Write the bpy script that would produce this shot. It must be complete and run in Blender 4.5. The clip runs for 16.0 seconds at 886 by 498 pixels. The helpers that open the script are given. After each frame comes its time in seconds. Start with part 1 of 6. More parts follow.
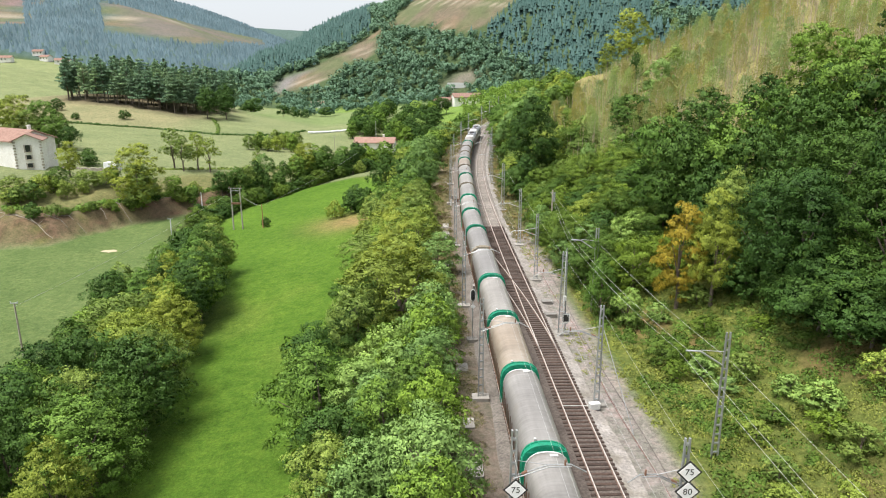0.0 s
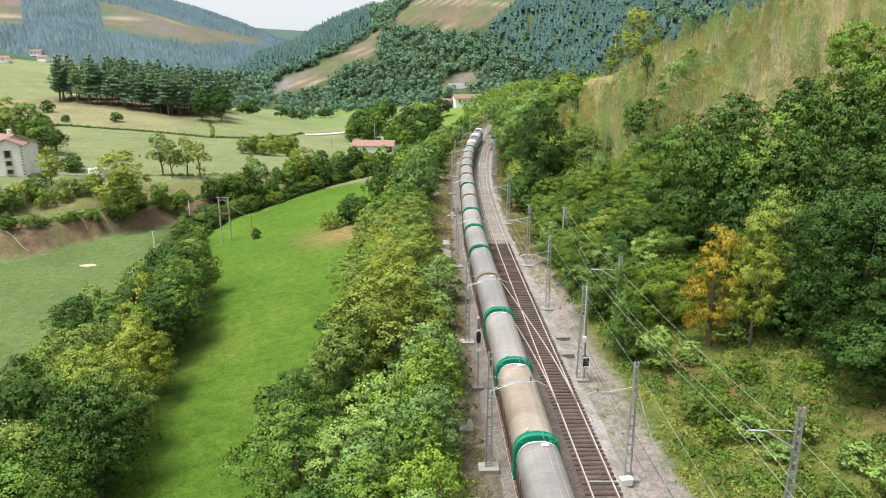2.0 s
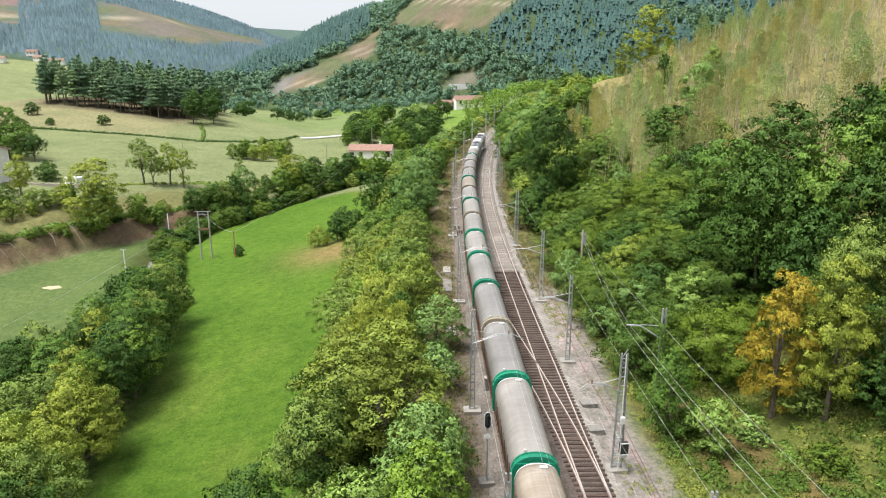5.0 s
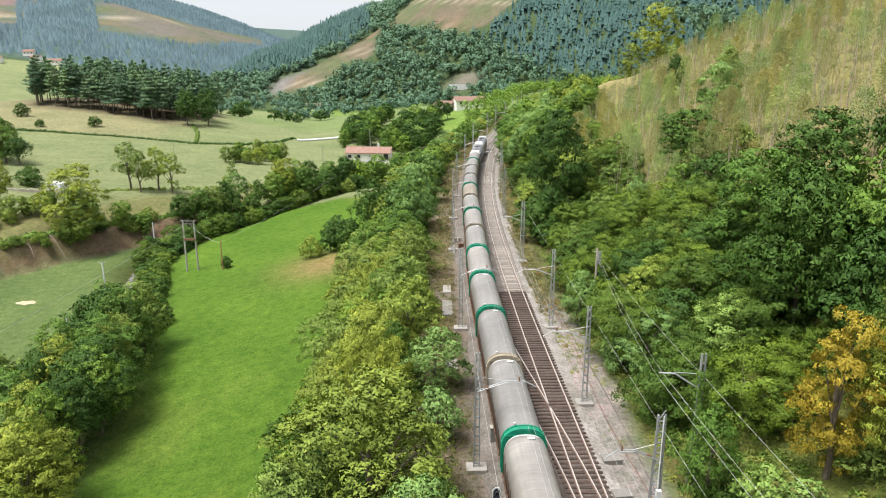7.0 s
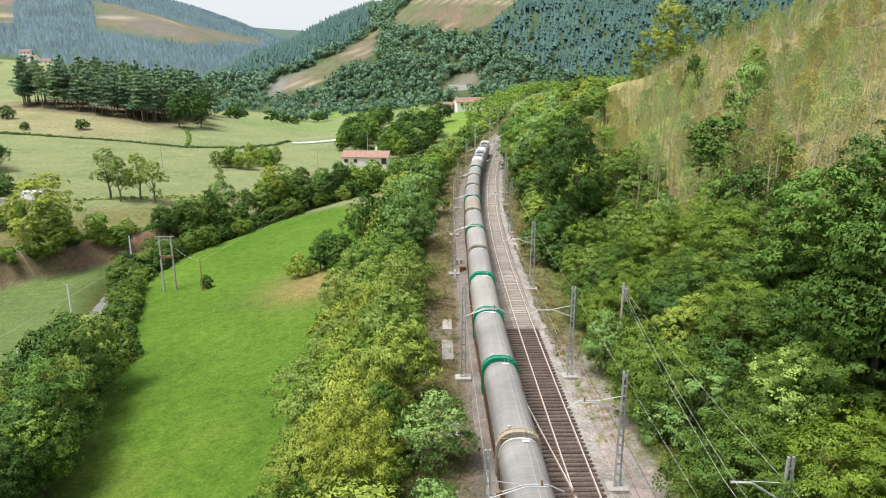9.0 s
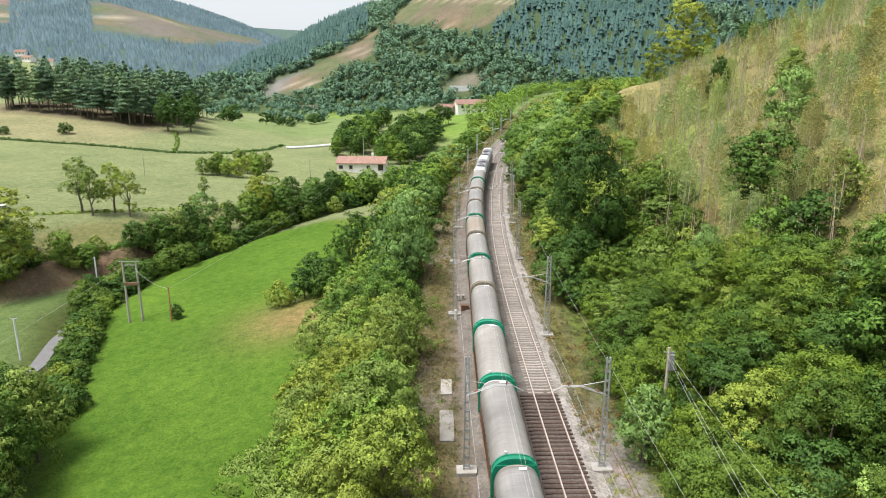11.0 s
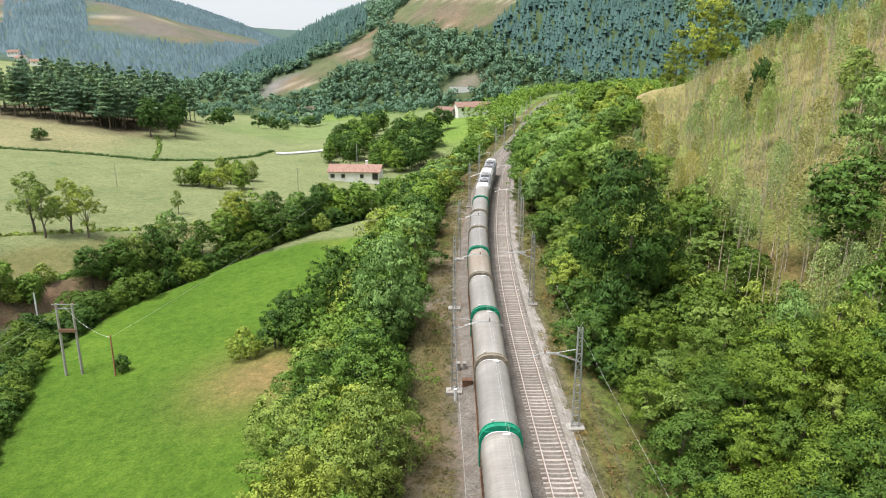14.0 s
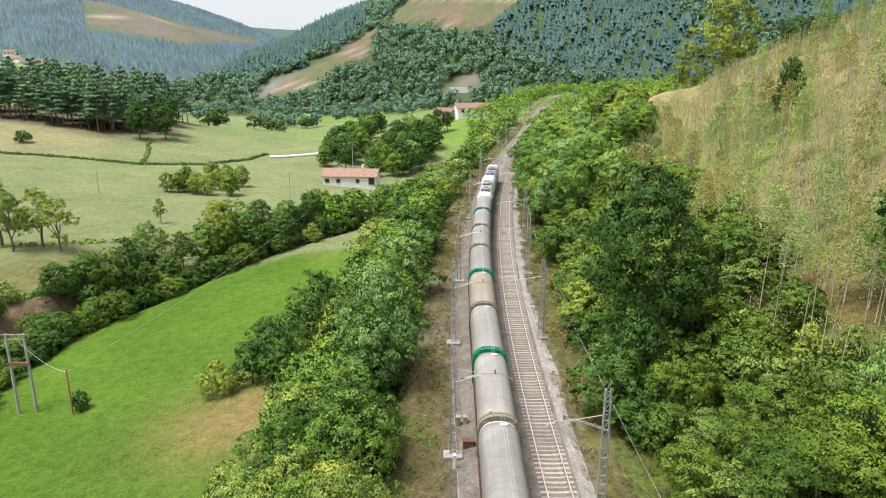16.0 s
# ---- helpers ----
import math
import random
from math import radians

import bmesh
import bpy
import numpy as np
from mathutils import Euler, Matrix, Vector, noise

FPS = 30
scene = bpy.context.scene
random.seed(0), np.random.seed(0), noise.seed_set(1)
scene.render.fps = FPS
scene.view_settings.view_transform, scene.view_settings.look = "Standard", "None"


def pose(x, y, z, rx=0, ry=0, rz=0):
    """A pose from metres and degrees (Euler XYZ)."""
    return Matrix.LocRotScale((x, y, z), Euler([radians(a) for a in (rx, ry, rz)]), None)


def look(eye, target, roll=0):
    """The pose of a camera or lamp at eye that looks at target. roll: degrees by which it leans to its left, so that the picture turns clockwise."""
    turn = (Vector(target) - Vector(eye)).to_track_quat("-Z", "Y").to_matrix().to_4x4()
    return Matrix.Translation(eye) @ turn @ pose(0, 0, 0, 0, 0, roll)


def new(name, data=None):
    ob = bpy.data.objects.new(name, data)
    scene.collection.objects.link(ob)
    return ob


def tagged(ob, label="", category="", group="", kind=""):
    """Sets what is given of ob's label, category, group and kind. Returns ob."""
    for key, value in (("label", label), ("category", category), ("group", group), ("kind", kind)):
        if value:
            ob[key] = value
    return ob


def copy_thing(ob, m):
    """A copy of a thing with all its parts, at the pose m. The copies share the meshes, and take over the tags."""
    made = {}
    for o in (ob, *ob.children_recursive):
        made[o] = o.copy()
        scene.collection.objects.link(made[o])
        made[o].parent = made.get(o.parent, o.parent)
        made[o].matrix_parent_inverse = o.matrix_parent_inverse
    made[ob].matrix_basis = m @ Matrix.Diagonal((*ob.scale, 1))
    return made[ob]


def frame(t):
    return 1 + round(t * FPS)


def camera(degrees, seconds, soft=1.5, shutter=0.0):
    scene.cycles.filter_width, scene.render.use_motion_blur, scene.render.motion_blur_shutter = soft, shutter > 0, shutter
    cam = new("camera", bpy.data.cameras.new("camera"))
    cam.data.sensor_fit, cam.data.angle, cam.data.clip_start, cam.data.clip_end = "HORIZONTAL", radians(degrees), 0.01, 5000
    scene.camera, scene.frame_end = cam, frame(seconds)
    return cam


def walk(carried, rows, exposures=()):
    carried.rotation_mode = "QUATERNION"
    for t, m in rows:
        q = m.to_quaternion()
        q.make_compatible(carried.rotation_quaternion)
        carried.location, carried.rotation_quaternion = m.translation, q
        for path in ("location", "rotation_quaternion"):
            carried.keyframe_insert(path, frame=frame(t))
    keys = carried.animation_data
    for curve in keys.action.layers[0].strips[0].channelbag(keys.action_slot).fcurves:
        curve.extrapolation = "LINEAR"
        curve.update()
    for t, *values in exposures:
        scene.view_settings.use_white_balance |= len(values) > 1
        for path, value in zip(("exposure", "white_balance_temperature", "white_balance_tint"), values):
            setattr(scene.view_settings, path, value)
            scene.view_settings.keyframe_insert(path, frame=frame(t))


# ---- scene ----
cam = camera(65.5, 16.0, soft=1.05)
# seconds, eye x, y, z and the heading's turn to the left
ROWS = [
    (0.0, 0.00, 0.00, 28.40, 0.00),
    (0.5, -0.00, 2.29, 28.48, 0.02),
    (1.0, -0.01, 4.95, 28.55, 0.03),
    (1.5, -0.01, 7.53, 28.63, 0.05),
    (2.0, 0.00, 10.35, 28.69, 0.06),
    (2.5, 0.01, 12.87, 28.75, 0.07),
    (3.0, 0.02, 15.49, 28.81, 0.07),
    (3.5, 0.03, 17.82, 28.87, 0.08),
    (4.0, 0.05, 20.18, 28.90, 0.09),
    (6.5, 0.10, 30.99, 28.88, 0.11),
    (7.0, 0.11, 33.26, 28.88, 0.11),
    (7.5, 0.13, 35.71, 28.91, 0.12),
    (8.0, 0.14, 38.75, 28.95, 0.13),
    (8.5, 0.16, 41.87, 28.98, 0.14),
    (9.0, 0.18, 45.46, 29.01, 0.15),
    (11.5, 0.39, 63.82, 29.44, 0.18),
    (12.0, 0.44, 67.30, 29.52, 0.18),
    (12.5, 0.48, 70.42, 29.61, 0.19),
    (13.0, 0.54, 73.66, 29.62, 0.18),
    (13.5, 0.59, 76.60, 29.63, 0.18),
    (14.0, 0.65, 79.67, 29.64, 0.18),
    (14.5, 0.71, 82.43, 29.65, 0.17),
    (15.0, 0.77, 85.26, 29.63, 0.17),
    (15.5, 0.82, 87.81, 29.60, 0.18),
    (16.0, 0.88, 90.46, 29.58, 0.18),
]
TILT = -15.6
EXPOSURE = 0.90
walk(cam, [(t, pose(x, y, z, 90 + TILT, 0, yaw)) for t, x, y, z, yaw in ROWS], exposures=[(0.0, EXPOSURE), (16.0, EXPOSURE)])

# ---- light: a bright overcast day ----
SUN_EL, SUN_AZ = radians(68), radians(245)
world = bpy.data.worlds.new("sky")
scene.world = world
world.use_nodes = True
wn, wl = world.node_tree.nodes, world.node_tree.links
sky = wn.new("ShaderNodeTexSky")
sky.sky_type, sky.sun_disc, sky.sun_elevation, sky.sun_rotation = "NISHITA", False, SUN_EL, SUN_AZ
sky.air_density, sky.dust_density, sky.ozone_density = 1.0, 3.0, 1.0
cloud = wn.new("ShaderNodeMix")
cloud.data_type = "RGBA"
cloud.inputs[0].default_value = 0.72
cloud.inputs[7].default_value = (10.2, 10.7, 11.3, 1)
wl.new(sky.outputs[0], cloud.inputs[6])
wl.new(cloud.outputs[2], wn["Background"].inputs[0])
wn["Background"].inputs[1].default_value = 0.055
sun = new("sun", bpy.data.lights.new("sun", "SUN"))
sun.data.energy, sun.data.angle, sun.data.color = 3.5, radians(28), (1.0, 0.965, 0.92)
sun.matrix_world = look((0, 0, 0), (-math.sin(SUN_AZ) * math.cos(SUN_EL), -math.cos(SUN_AZ) * math.cos(SUN_EL), -math.sin(SUN_EL)))
sun.location = (0, 0, 300)


# ---- materials ----
def nodes_of(name):
    m = bpy.data.materials.new(name)
    m.use_nodes = True
    nt = m.node_tree
    return m, nt.nodes, nt.links, nt.nodes["Principled BSDF"]


def noise_node(n, l, scale, detail=4.0, rough=0.6, coord=None):
    t = n.new("ShaderNodeTexNoise")
    t.inputs["Scale"].default_value = scale
    t.inputs["Detail"].default_value = detail
    t.inputs["Roughness"].default_value = rough
    if coord is not None:
        l.new(coord, t.inputs["Vector"])
    return t.outputs["Fac"]


def ramp(n, l, fac, stops):
    r = n.new("ShaderNodeValToRGB")
    e = r.color_ramp.elements
    while len(e) < len(stops):
        e.new(0.5)
    for k, (p, c) in zip(e, stops):
        k.position, k.color = p, (*c, 1)
    l.new(fac, r.inputs[0])
    return r.outputs[0]


def mixed(n, l, kind, fac, a, b):
    m = n.new("ShaderNodeMix")
    m.data_type, m.blend_type = "RGBA", kind
    for sock, v in ((m.inputs[0], fac), (m.inputs[6], a), (m.inputs[7], b)):
        if isinstance(v, (int, float)):
            sock.default_value = v
        elif isinstance(v, tuple):
            sock.default_value = (*v, 1)
        else:
            l.new(v, sock)
    return m.outputs[2]


def grey(v):
    return (v, v, v)


def surface(name, a, b, scale=2.0, rough=0.8, metal=0.0, fine=30.0, bump=0.02, vary=0.25, dirt=None, spec=0.5, grain=(0.72, 1.25)):
    """Two tones over a coarse and a fine noise, a bump, and a shift of tone from piece to piece."""
    m, n, l, p = nodes_of(name)
    co = n.new("ShaderNodeTexCoord").outputs["Object"]
    c = mixed(n, l, "MIX", ramp(n, l, noise_node(n, l, scale, 5, 0.65, co), [(0.35, grey(0)), (0.65, grey(1))]), a, b)
    f = noise_node(n, l, fine, 3, 0.6, co)
    c = mixed(n, l, "MULTIPLY", 1.0, c, ramp(n, l, f, [(0.25, grey(grain[0])), (0.75, grey(grain[1]))]))
    if vary:
        info = n.new("ShaderNodeObjectInfo").outputs["Random"]
        c = mixed(n, l, "MULTIPLY", 1.0, c, ramp(n, l, info, [(0, grey(1 - vary)), (1, grey(1 + vary))]))
    if dirt:
        d = noise_node(n, l, scale * 0.45, 6, 0.7, co)
        c = mixed(n, l, "MIX", ramp(n, l, d, [(0.5, grey(0)), (0.72, grey(0.8))]), c, dirt)
    l.new(c, p.inputs["Base Color"])
    p.inputs["Roughness"].default_value, p.inputs["Metallic"].default_value = rough, metal
    p.inputs["Specular IOR Level"].default_value = spec
    if bump:
        bn = n.new("ShaderNodeBump")
        bn.inputs["Distance"].default_value = bump
        l.new(f, bn.inputs["Height"])
        l.new(bn.outputs[0], p.inputs["Normal"])
    return m


def leafy(name, a, b, c2, tree_vary=0.3, patch=0.55, blue=1.0):
    """Leaves: three tones from leaf to leaf, a shift from tree to tree, light let through."""
    # blue over 1 puts distance haze into the colour of the far woods
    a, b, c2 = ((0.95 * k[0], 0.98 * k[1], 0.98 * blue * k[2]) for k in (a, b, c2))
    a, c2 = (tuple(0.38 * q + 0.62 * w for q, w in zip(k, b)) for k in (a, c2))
    m, n, l, p = nodes_of(name)
    isl = n.new("ShaderNodeNewGeometry").outputs["Random Per Island"]
    c = ramp(n, l, isl, [(0.0, a), (0.5, b), (1.0, c2)])
    co = n.new("ShaderNodeTexCoord").outputs["Object"]
    c = mixed(n, l, "MULTIPLY", 1.0, c, ramp(n, l, noise_node(n, l, patch, 4, 0.6, co), [(0.3, (0.72, 0.75, 0.72)), (0.7, (1.22, 1.20, 1.18))]))
    if patch > 0.1:
        grain = noise_node(n, l, 2.2, 3, 0.7, co)
        c = mixed(n, l, "MULTIPLY", 1.0, c, ramp(n, l, grain, [(0.36, (0.80, 0.82, 0.8)), (0.5, grey(1.0)), (0.64, (1.22, 1.18, 1.15))]))
    info = n.new("ShaderNodeObjectInfo").outputs["Random"]
    c = mixed(n, l, "MULTIPLY", 1.0, c, ramp(n, l, info, [(0, (1 - tree_vary, 1 - tree_vary * 0.7, 1 - tree_vary * 0.6)), (0.5, grey(1.0)), (1, (1 + tree_vary * 1.1, 1 + tree_vary * 0.8, 1 - tree_vary * 0.2))]))
    l.new(c, p.inputs["Base Color"])
    p.inputs["Roughness"].default_value = 0.6
    p.inputs["Specular IOR Level"].default_value = 0.15
    tr = n.new("ShaderNodeBsdfTranslucent")
    l.new(mixed(n, l, "MULTIPLY", 1.0, c, (1.35, 1.35, 0.75)), tr.inputs[0])
    ms = n.new("ShaderNodeMixShader")
    ms.inputs[0].default_value = 0.07
    l.new(p.outputs[0], ms.inputs[1])
    l.new(tr.outputs[0], ms.inputs[2])
    l.new(ms.outputs[0], n["Material Output"].inputs[0])
    return m


LEAF = {
    "mid": leafy("leaves_mid_green", (0.050, 0.094, 0.016), (0.140, 0.236, 0.038), (0.235, 0.338, 0.066)),
    "scrub": leafy("leaves_scrub", (0.036, 0.068, 0.010), (0.106, 0.172, 0.026), (0.172, 0.236, 0.043), 0.35),
    "deep": leafy("leaves_deep_green", (0.017, 0.041, 0.008), (0.043, 0.092, 0.016), (0.082, 0.142, 0.029), 0.25),
    "dark": leafy("leaves_dark_green", (0.024, 0.055, 0.011), (0.060, 0.120, 0.022), (0.108, 0.178, 0.038), 0.22),
    "light": leafy("leaves_yellow_green", (0.110, 0.142, 0.019), (0.232, 0.282, 0.046), (0.340, 0.366, 0.070), 0.16),
    "olive": leafy("leaves_olive", (0.084, 0.126, 0.024), (0.204, 0.276, 0.056), (0.320, 0.364, 0.092)),
    "acacia": leafy("leaves_acacia", (0.078, 0.138, 0.036), (0.205, 0.318, 0.088), (0.305, 0.415, 0.130), 0.2),
    "orange": leafy("leaves_autumn", (0.170, 0.135, 0.016), (0.330, 0.255, 0.034), (0.430, 0.345, 0.052), 0.1),
    "birch": leafy("leaves_birch", (0.260, 0.255, 0.085), (0.370, 0.338, 0.118), (0.450, 0.352, 0.135), 0.2, 0.16),
    "pine": leafy("needles_pine", (0.100, 0.170, 0.100), (0.175, 0.272, 0.158), (0.250, 0.345, 0.185), 0.25),
    # hill and valley woods: lighter and bluer, with haze painted into the leaves
    "far": leafy("leaves_far_haze", (0.082, 0.152, 0.074), (0.112, 0.196, 0.094), (0.150, 0.236, 0.110), 0.1, 0.07, blue=1.35),
    # far mountain conifers: distance haze painted in as a blue-grey needle colour
    "far_pine_haze": leafy("needles_far_haze", (0.071, 0.113, 0.104), (0.082, 0.127, 0.116), (0.094, 0.140, 0.125), 0.05, 0.012, blue=1.3),
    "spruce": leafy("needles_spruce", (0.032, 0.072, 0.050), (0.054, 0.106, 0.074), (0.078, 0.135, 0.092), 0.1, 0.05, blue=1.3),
    "pale": leafy("leaves_pale", (0.185, 0.255, 0.090), (0.295, 0.375, 0.140), (0.370, 0.430, 0.165), 0.2, 0.16),
    "rust": leafy("rusty_weeds", (0.130, 0.105, 0.040), (0.195, 0.148, 0.062), (0.255, 0.185, 0.078), 0.2),
    "dry": leafy("dry_grass", (0.115, 0.110, 0.046), (0.170, 0.155, 0.064), (0.230, 0.185, 0.085), 0.15),
    "weed": leafy("weeds", (0.130, 0.165, 0.030), (0.225, 0.255, 0.052), (0.36, 0.325, 0.09), 0.2),
}
BARK = surface("bark", (0.10, 0.075, 0.055), (0.17, 0.14, 0.11), 3, 0.9, fine=20, bump=0.03)
BIRCH_BARK = surface("birch_bark", (0.66, 0.55, 0.45), (0.54, 0.42, 0.33), 4, 0.8, fine=15)
STEEL = surface("galvanised_steel", (0.33, 0.34, 0.34), (0.44, 0.45, 0.45), 3, 0.5, 0.55, fine=25, bump=0.0)
DARK_STEEL = surface("dark_steel", (0.10, 0.09, 0.085), (0.18, 0.15, 0.13), 3, 0.6, 0.5)
RUST_STEEL = surface("rusty_steel", (0.16, 0.085, 0.05), (0.25, 0.14, 0.085), 3, 0.8, 0.2)
RAIL = surface("rail_steel", (0.17, 0.105, 0.08), (0.26, 0.175, 0.14), 2, 0.7, 0.2, vary=0)
RAIL_TOP = surface("rail_head", (0.52, 0.46, 0.42), (0.62, 0.56, 0.52), 2, 0.45, 0.4, vary=0)
CONCRETE = surface("concrete", (0.235, 0.220, 0.200), (0.320, 0.303, 0.276), 1.5, 0.9, dirt=(0.185, 0.168, 0.143))
SLEEPER_WOOD = surface("sleeper_wood", (0.038, 0.023, 0.017), (0.080, 0.050, 0.038), 4, 0.9)
SLEEPER_CONC = surface("sleeper_concrete", (0.270, 0.235, 0.205), (0.350, 0.310, 0.275), 3, 0.9)
def tarpaulin(name, a, b, dirt):
    """Weathered hood cover: soft patches, drips across the roof, stains, a dull sheen."""
    m, n, l, p = nodes_of(name)
    co = n.new("ShaderNodeTexCoord").outputs["Object"]
    c = mixed(n, l, "MIX", ramp(n, l, noise_node(n, l, 0.35, 4, 0.6, co), [(0.35, grey(0)), (0.65, grey(1))]), a, b)
    for stretch, lo, hi in (((0.25, 5.0, 0.25), 0.84, 1.13), ((2.2, 0.12, 2.2), 0.86, 1.12)):
        mp = n.new("ShaderNodeMapping")
        mp.inputs["Scale"].default_value = stretch
        l.new(co, mp.inputs["Vector"])
        c = mixed(n, l, "MULTIPLY", 1.0, c, ramp(n, l, noise_node(n, l, 1.0, 4, 0.65, mp.outputs[0]), [(0.3, grey(lo)), (0.7, grey(hi))]))
    info = n.new("ShaderNodeObjectInfo").outputs["Random"]
    c = mixed(n, l, "MULTIPLY", 1.0, c, ramp(n, l, info, [(0, (0.86, 0.86, 0.88)), (1, (1.16, 1.13, 1.10))]))
    d = noise_node(n, l, 0.28, 6, 0.72, co)
    c = mixed(n, l, "MIX", ramp(n, l, d, [(0.52, grey(0)), (0.72, grey(0.75))]), c, dirt)
    l.new(c, p.inputs["Base Color"])
    p.inputs["Roughness"].default_value, p.inputs["Specular IOR Level"].default_value = 0.45, 0.5
    bn = n.new("ShaderNodeBump")
    bn.inputs["Distance"].default_value = 0.03
    l.new(noise_node(n, l, 1.3, 3, 0.5, co), bn.inputs["Height"])
    l.new(bn.outputs[0], p.inputs["Normal"])
    return m


TARP = tarpaulin("hood_tarpaulin", (0.215, 0.205, 0.192), (0.272, 0.262, 0.246), (0.175, 0.146, 0.120))
TARP_TAN = tarpaulin("hood_tarpaulin_tan", (0.242, 0.200, 0.156), (0.295, 0.260, 0.218), (0.180, 0.128, 0.095))
GREEN = surface("green_paint", (0.0, 0.17, 0.095), (0.01, 0.25, 0.14), 1.5, 0.5, vary=0.15, dirt=(0.02, 0.10, 0.06))
WHITE_PAINT = surface("white_paint", (0.655, 0.655, 0.638), (0.588, 0.588, 0.571), 1.5, 0.5, vary=0.05)
SIGN_WHITE = surface("sign_white", (0.88, 0.88, 0.87), (0.84, 0.84, 0.83), 1.5, 0.5, vary=0.0, bump=0, grain=(0.97, 1.0))
LOCO_GREY = surface("grey_paint", (0.28, 0.29, 0.32), (0.36, 0.37, 0.40), 1.5, 0.5, vary=0.05)
BLACK = surface("black", (0.012, 0.012, 0.013), (0.03, 0.03, 0.03), 3, 0.5, vary=0.0)
PLASTER = surface("white_plaster", (0.82, 0.80, 0.77), (0.74, 0.72, 0.68), 0.7, 0.9, fine=12, vary=0.04, dirt=(0.60, 0.56, 0.50))
ROOF_TILE = surface("roof_tile", (0.225, 0.125, 0.095), (0.295, 0.188, 0.150), 1.5, 0.85, fine=8, vary=0.2, dirt=(0.20, 0.12, 0.085))
STONE = surface("stone", (0.30, 0.27, 0.22), (0.42, 0.38, 0.32), 2.0, 0.9, vary=0.3)
WOOD_POLE = surface("pole_wood", (0.26, 0.22, 0.18), (0.36, 0.32, 0.27), 2, 0.85)
RED_WOOD = surface("reddish_post", (0.28, 0.12, 0.07), (0.36, 0.17, 0.10), 2, 0.85)
WIRE = surface("wire", (0.42, 0.42, 0.40), (0.52, 0.52, 0.50), 2, 0.5, 0.3, vary=0)
INSULATOR = surface("insulator", (0.20, 0.10, 0.06), (0.26, 0.14, 0.09), 3, 0.3, vary=0)
ASPHALT = surface("lane_asphalt", (0.13, 0.13, 0.13), (0.17, 0.165, 0.16), 1, 0.9, vary=0)
PLASTIC_WHITE = surface("white_film", (0.72, 0.73, 0.74), (0.62, 0.63, 0.64), 1, 0.5, vary=0.1)
GLASS_DARK = surface("dark_window", (0.02, 0.022, 0.025), (0.035, 0.037, 0.04), 1, 0.1, vary=0.1, bump=0)
BALLAST = surface("ballast", (0.112, 0.098, 0.085), (0.180, 0.160, 0.140), 0.6, 0.95, fine=5, bump=0.08, vary=0, dirt=(0.11, 0.082, 0.062), grain=(0.5, 1.5))
PALE_BALLAST = surface("pale_gravel", (0.330, 0.302, 0.280), (0.215, 0.193, 0.172), 0.5, 0.95, fine=4, bump=0.08, vary=0, dirt=(0.15, 0.13, 0.085), grain=(0.45, 1.55))
OILY_BALLAST = surface("oily_ballast", (0.072, 0.056, 0.048), (0.118, 0.095, 0.080), 0.5, 0.95, fine=6, bump=0.05, vary=0, grain=(0.45, 1.5))
GREY_WOOD = surface("grey_pole", (0.27, 0.25, 0.22), (0.36, 0.34, 0.30), 2, 0.85)
CABLE_RED = surface("red_sheath", (0.17, 0.055, 0.045), (0.22, 0.075, 0.06), 3, 0.6, vary=0)
STRAW = surface("straw", (0.38, 0.32, 0.20), (0.46, 0.39, 0.26), 2, 0.9, vary=0)


# ---- the line of the railway and the lie of the land ----
LINE_Y = [-160, -60, 0, 40, 70, 100, 125, 150, 175, 200, 225, 250, 280, 312, 350, 383, 430, 474, 560, 640, 720, 900]
LINE_X = [16.8, 14.4, 12.6, 11.3, 10.5, 9.6, 9.0, 8.7, 9.2, 10.6, 12.7, 15.3, 19.6, 25.6, 33.0, 39.6, 47.5, 55.5, 73.0, 98.0, 132.0, 230.0]


def smooth(a, b, v):
    u = np.clip((np.asarray(v, float) - a) / (b - a), 0, 1)
    return u * u * (3 - 2 * u)


_Y = np.arange(-160, 900, 1.0)
_X = np.interp(_Y, LINE_Y, LINE_X)
for _ in range(3):
    _P = np.pad(_X, 14, "reflect", reflect_type="odd")
    _X = np.convolve(_P, np.ones(29) / 29, "valid")


def right_track(y):
    return np.interp(y, _Y, _X) + np.maximum(np.asarray(y, float) - 899, 0) * 0.05


def gap(y):
    return 4.7 - 0.75 * smooth(105, 150, y)


def left_track(y):
    return right_track(y) - gap(y)


def middle(y):
    return right_track(y) - gap(y) / 2


HEDGE_Y = [-60, 20, 60, 110, 145, 172, 195, 222, 240, 262, 300, 340]
HEDGE_X = [-33, -31.5, -32, -38.5, -50, -61, -59, -46, -33, -18, -8, -2]


def hedge_x(y):
    return np.interp(y, HEDGE_Y, HEDGE_X)


def waves(x, y, f, s=0.0):
    return (np.sin(x * f + 1.7 * s) * np.cos(y * f * 0.83 + s) + 0.5 * np.sin(x * f * 2.3 + y * f * 1.7 + 2 * s) + 0.25 * np.sin(x * f * 4.9 - y * f * 4.1 + s)) / 1.75


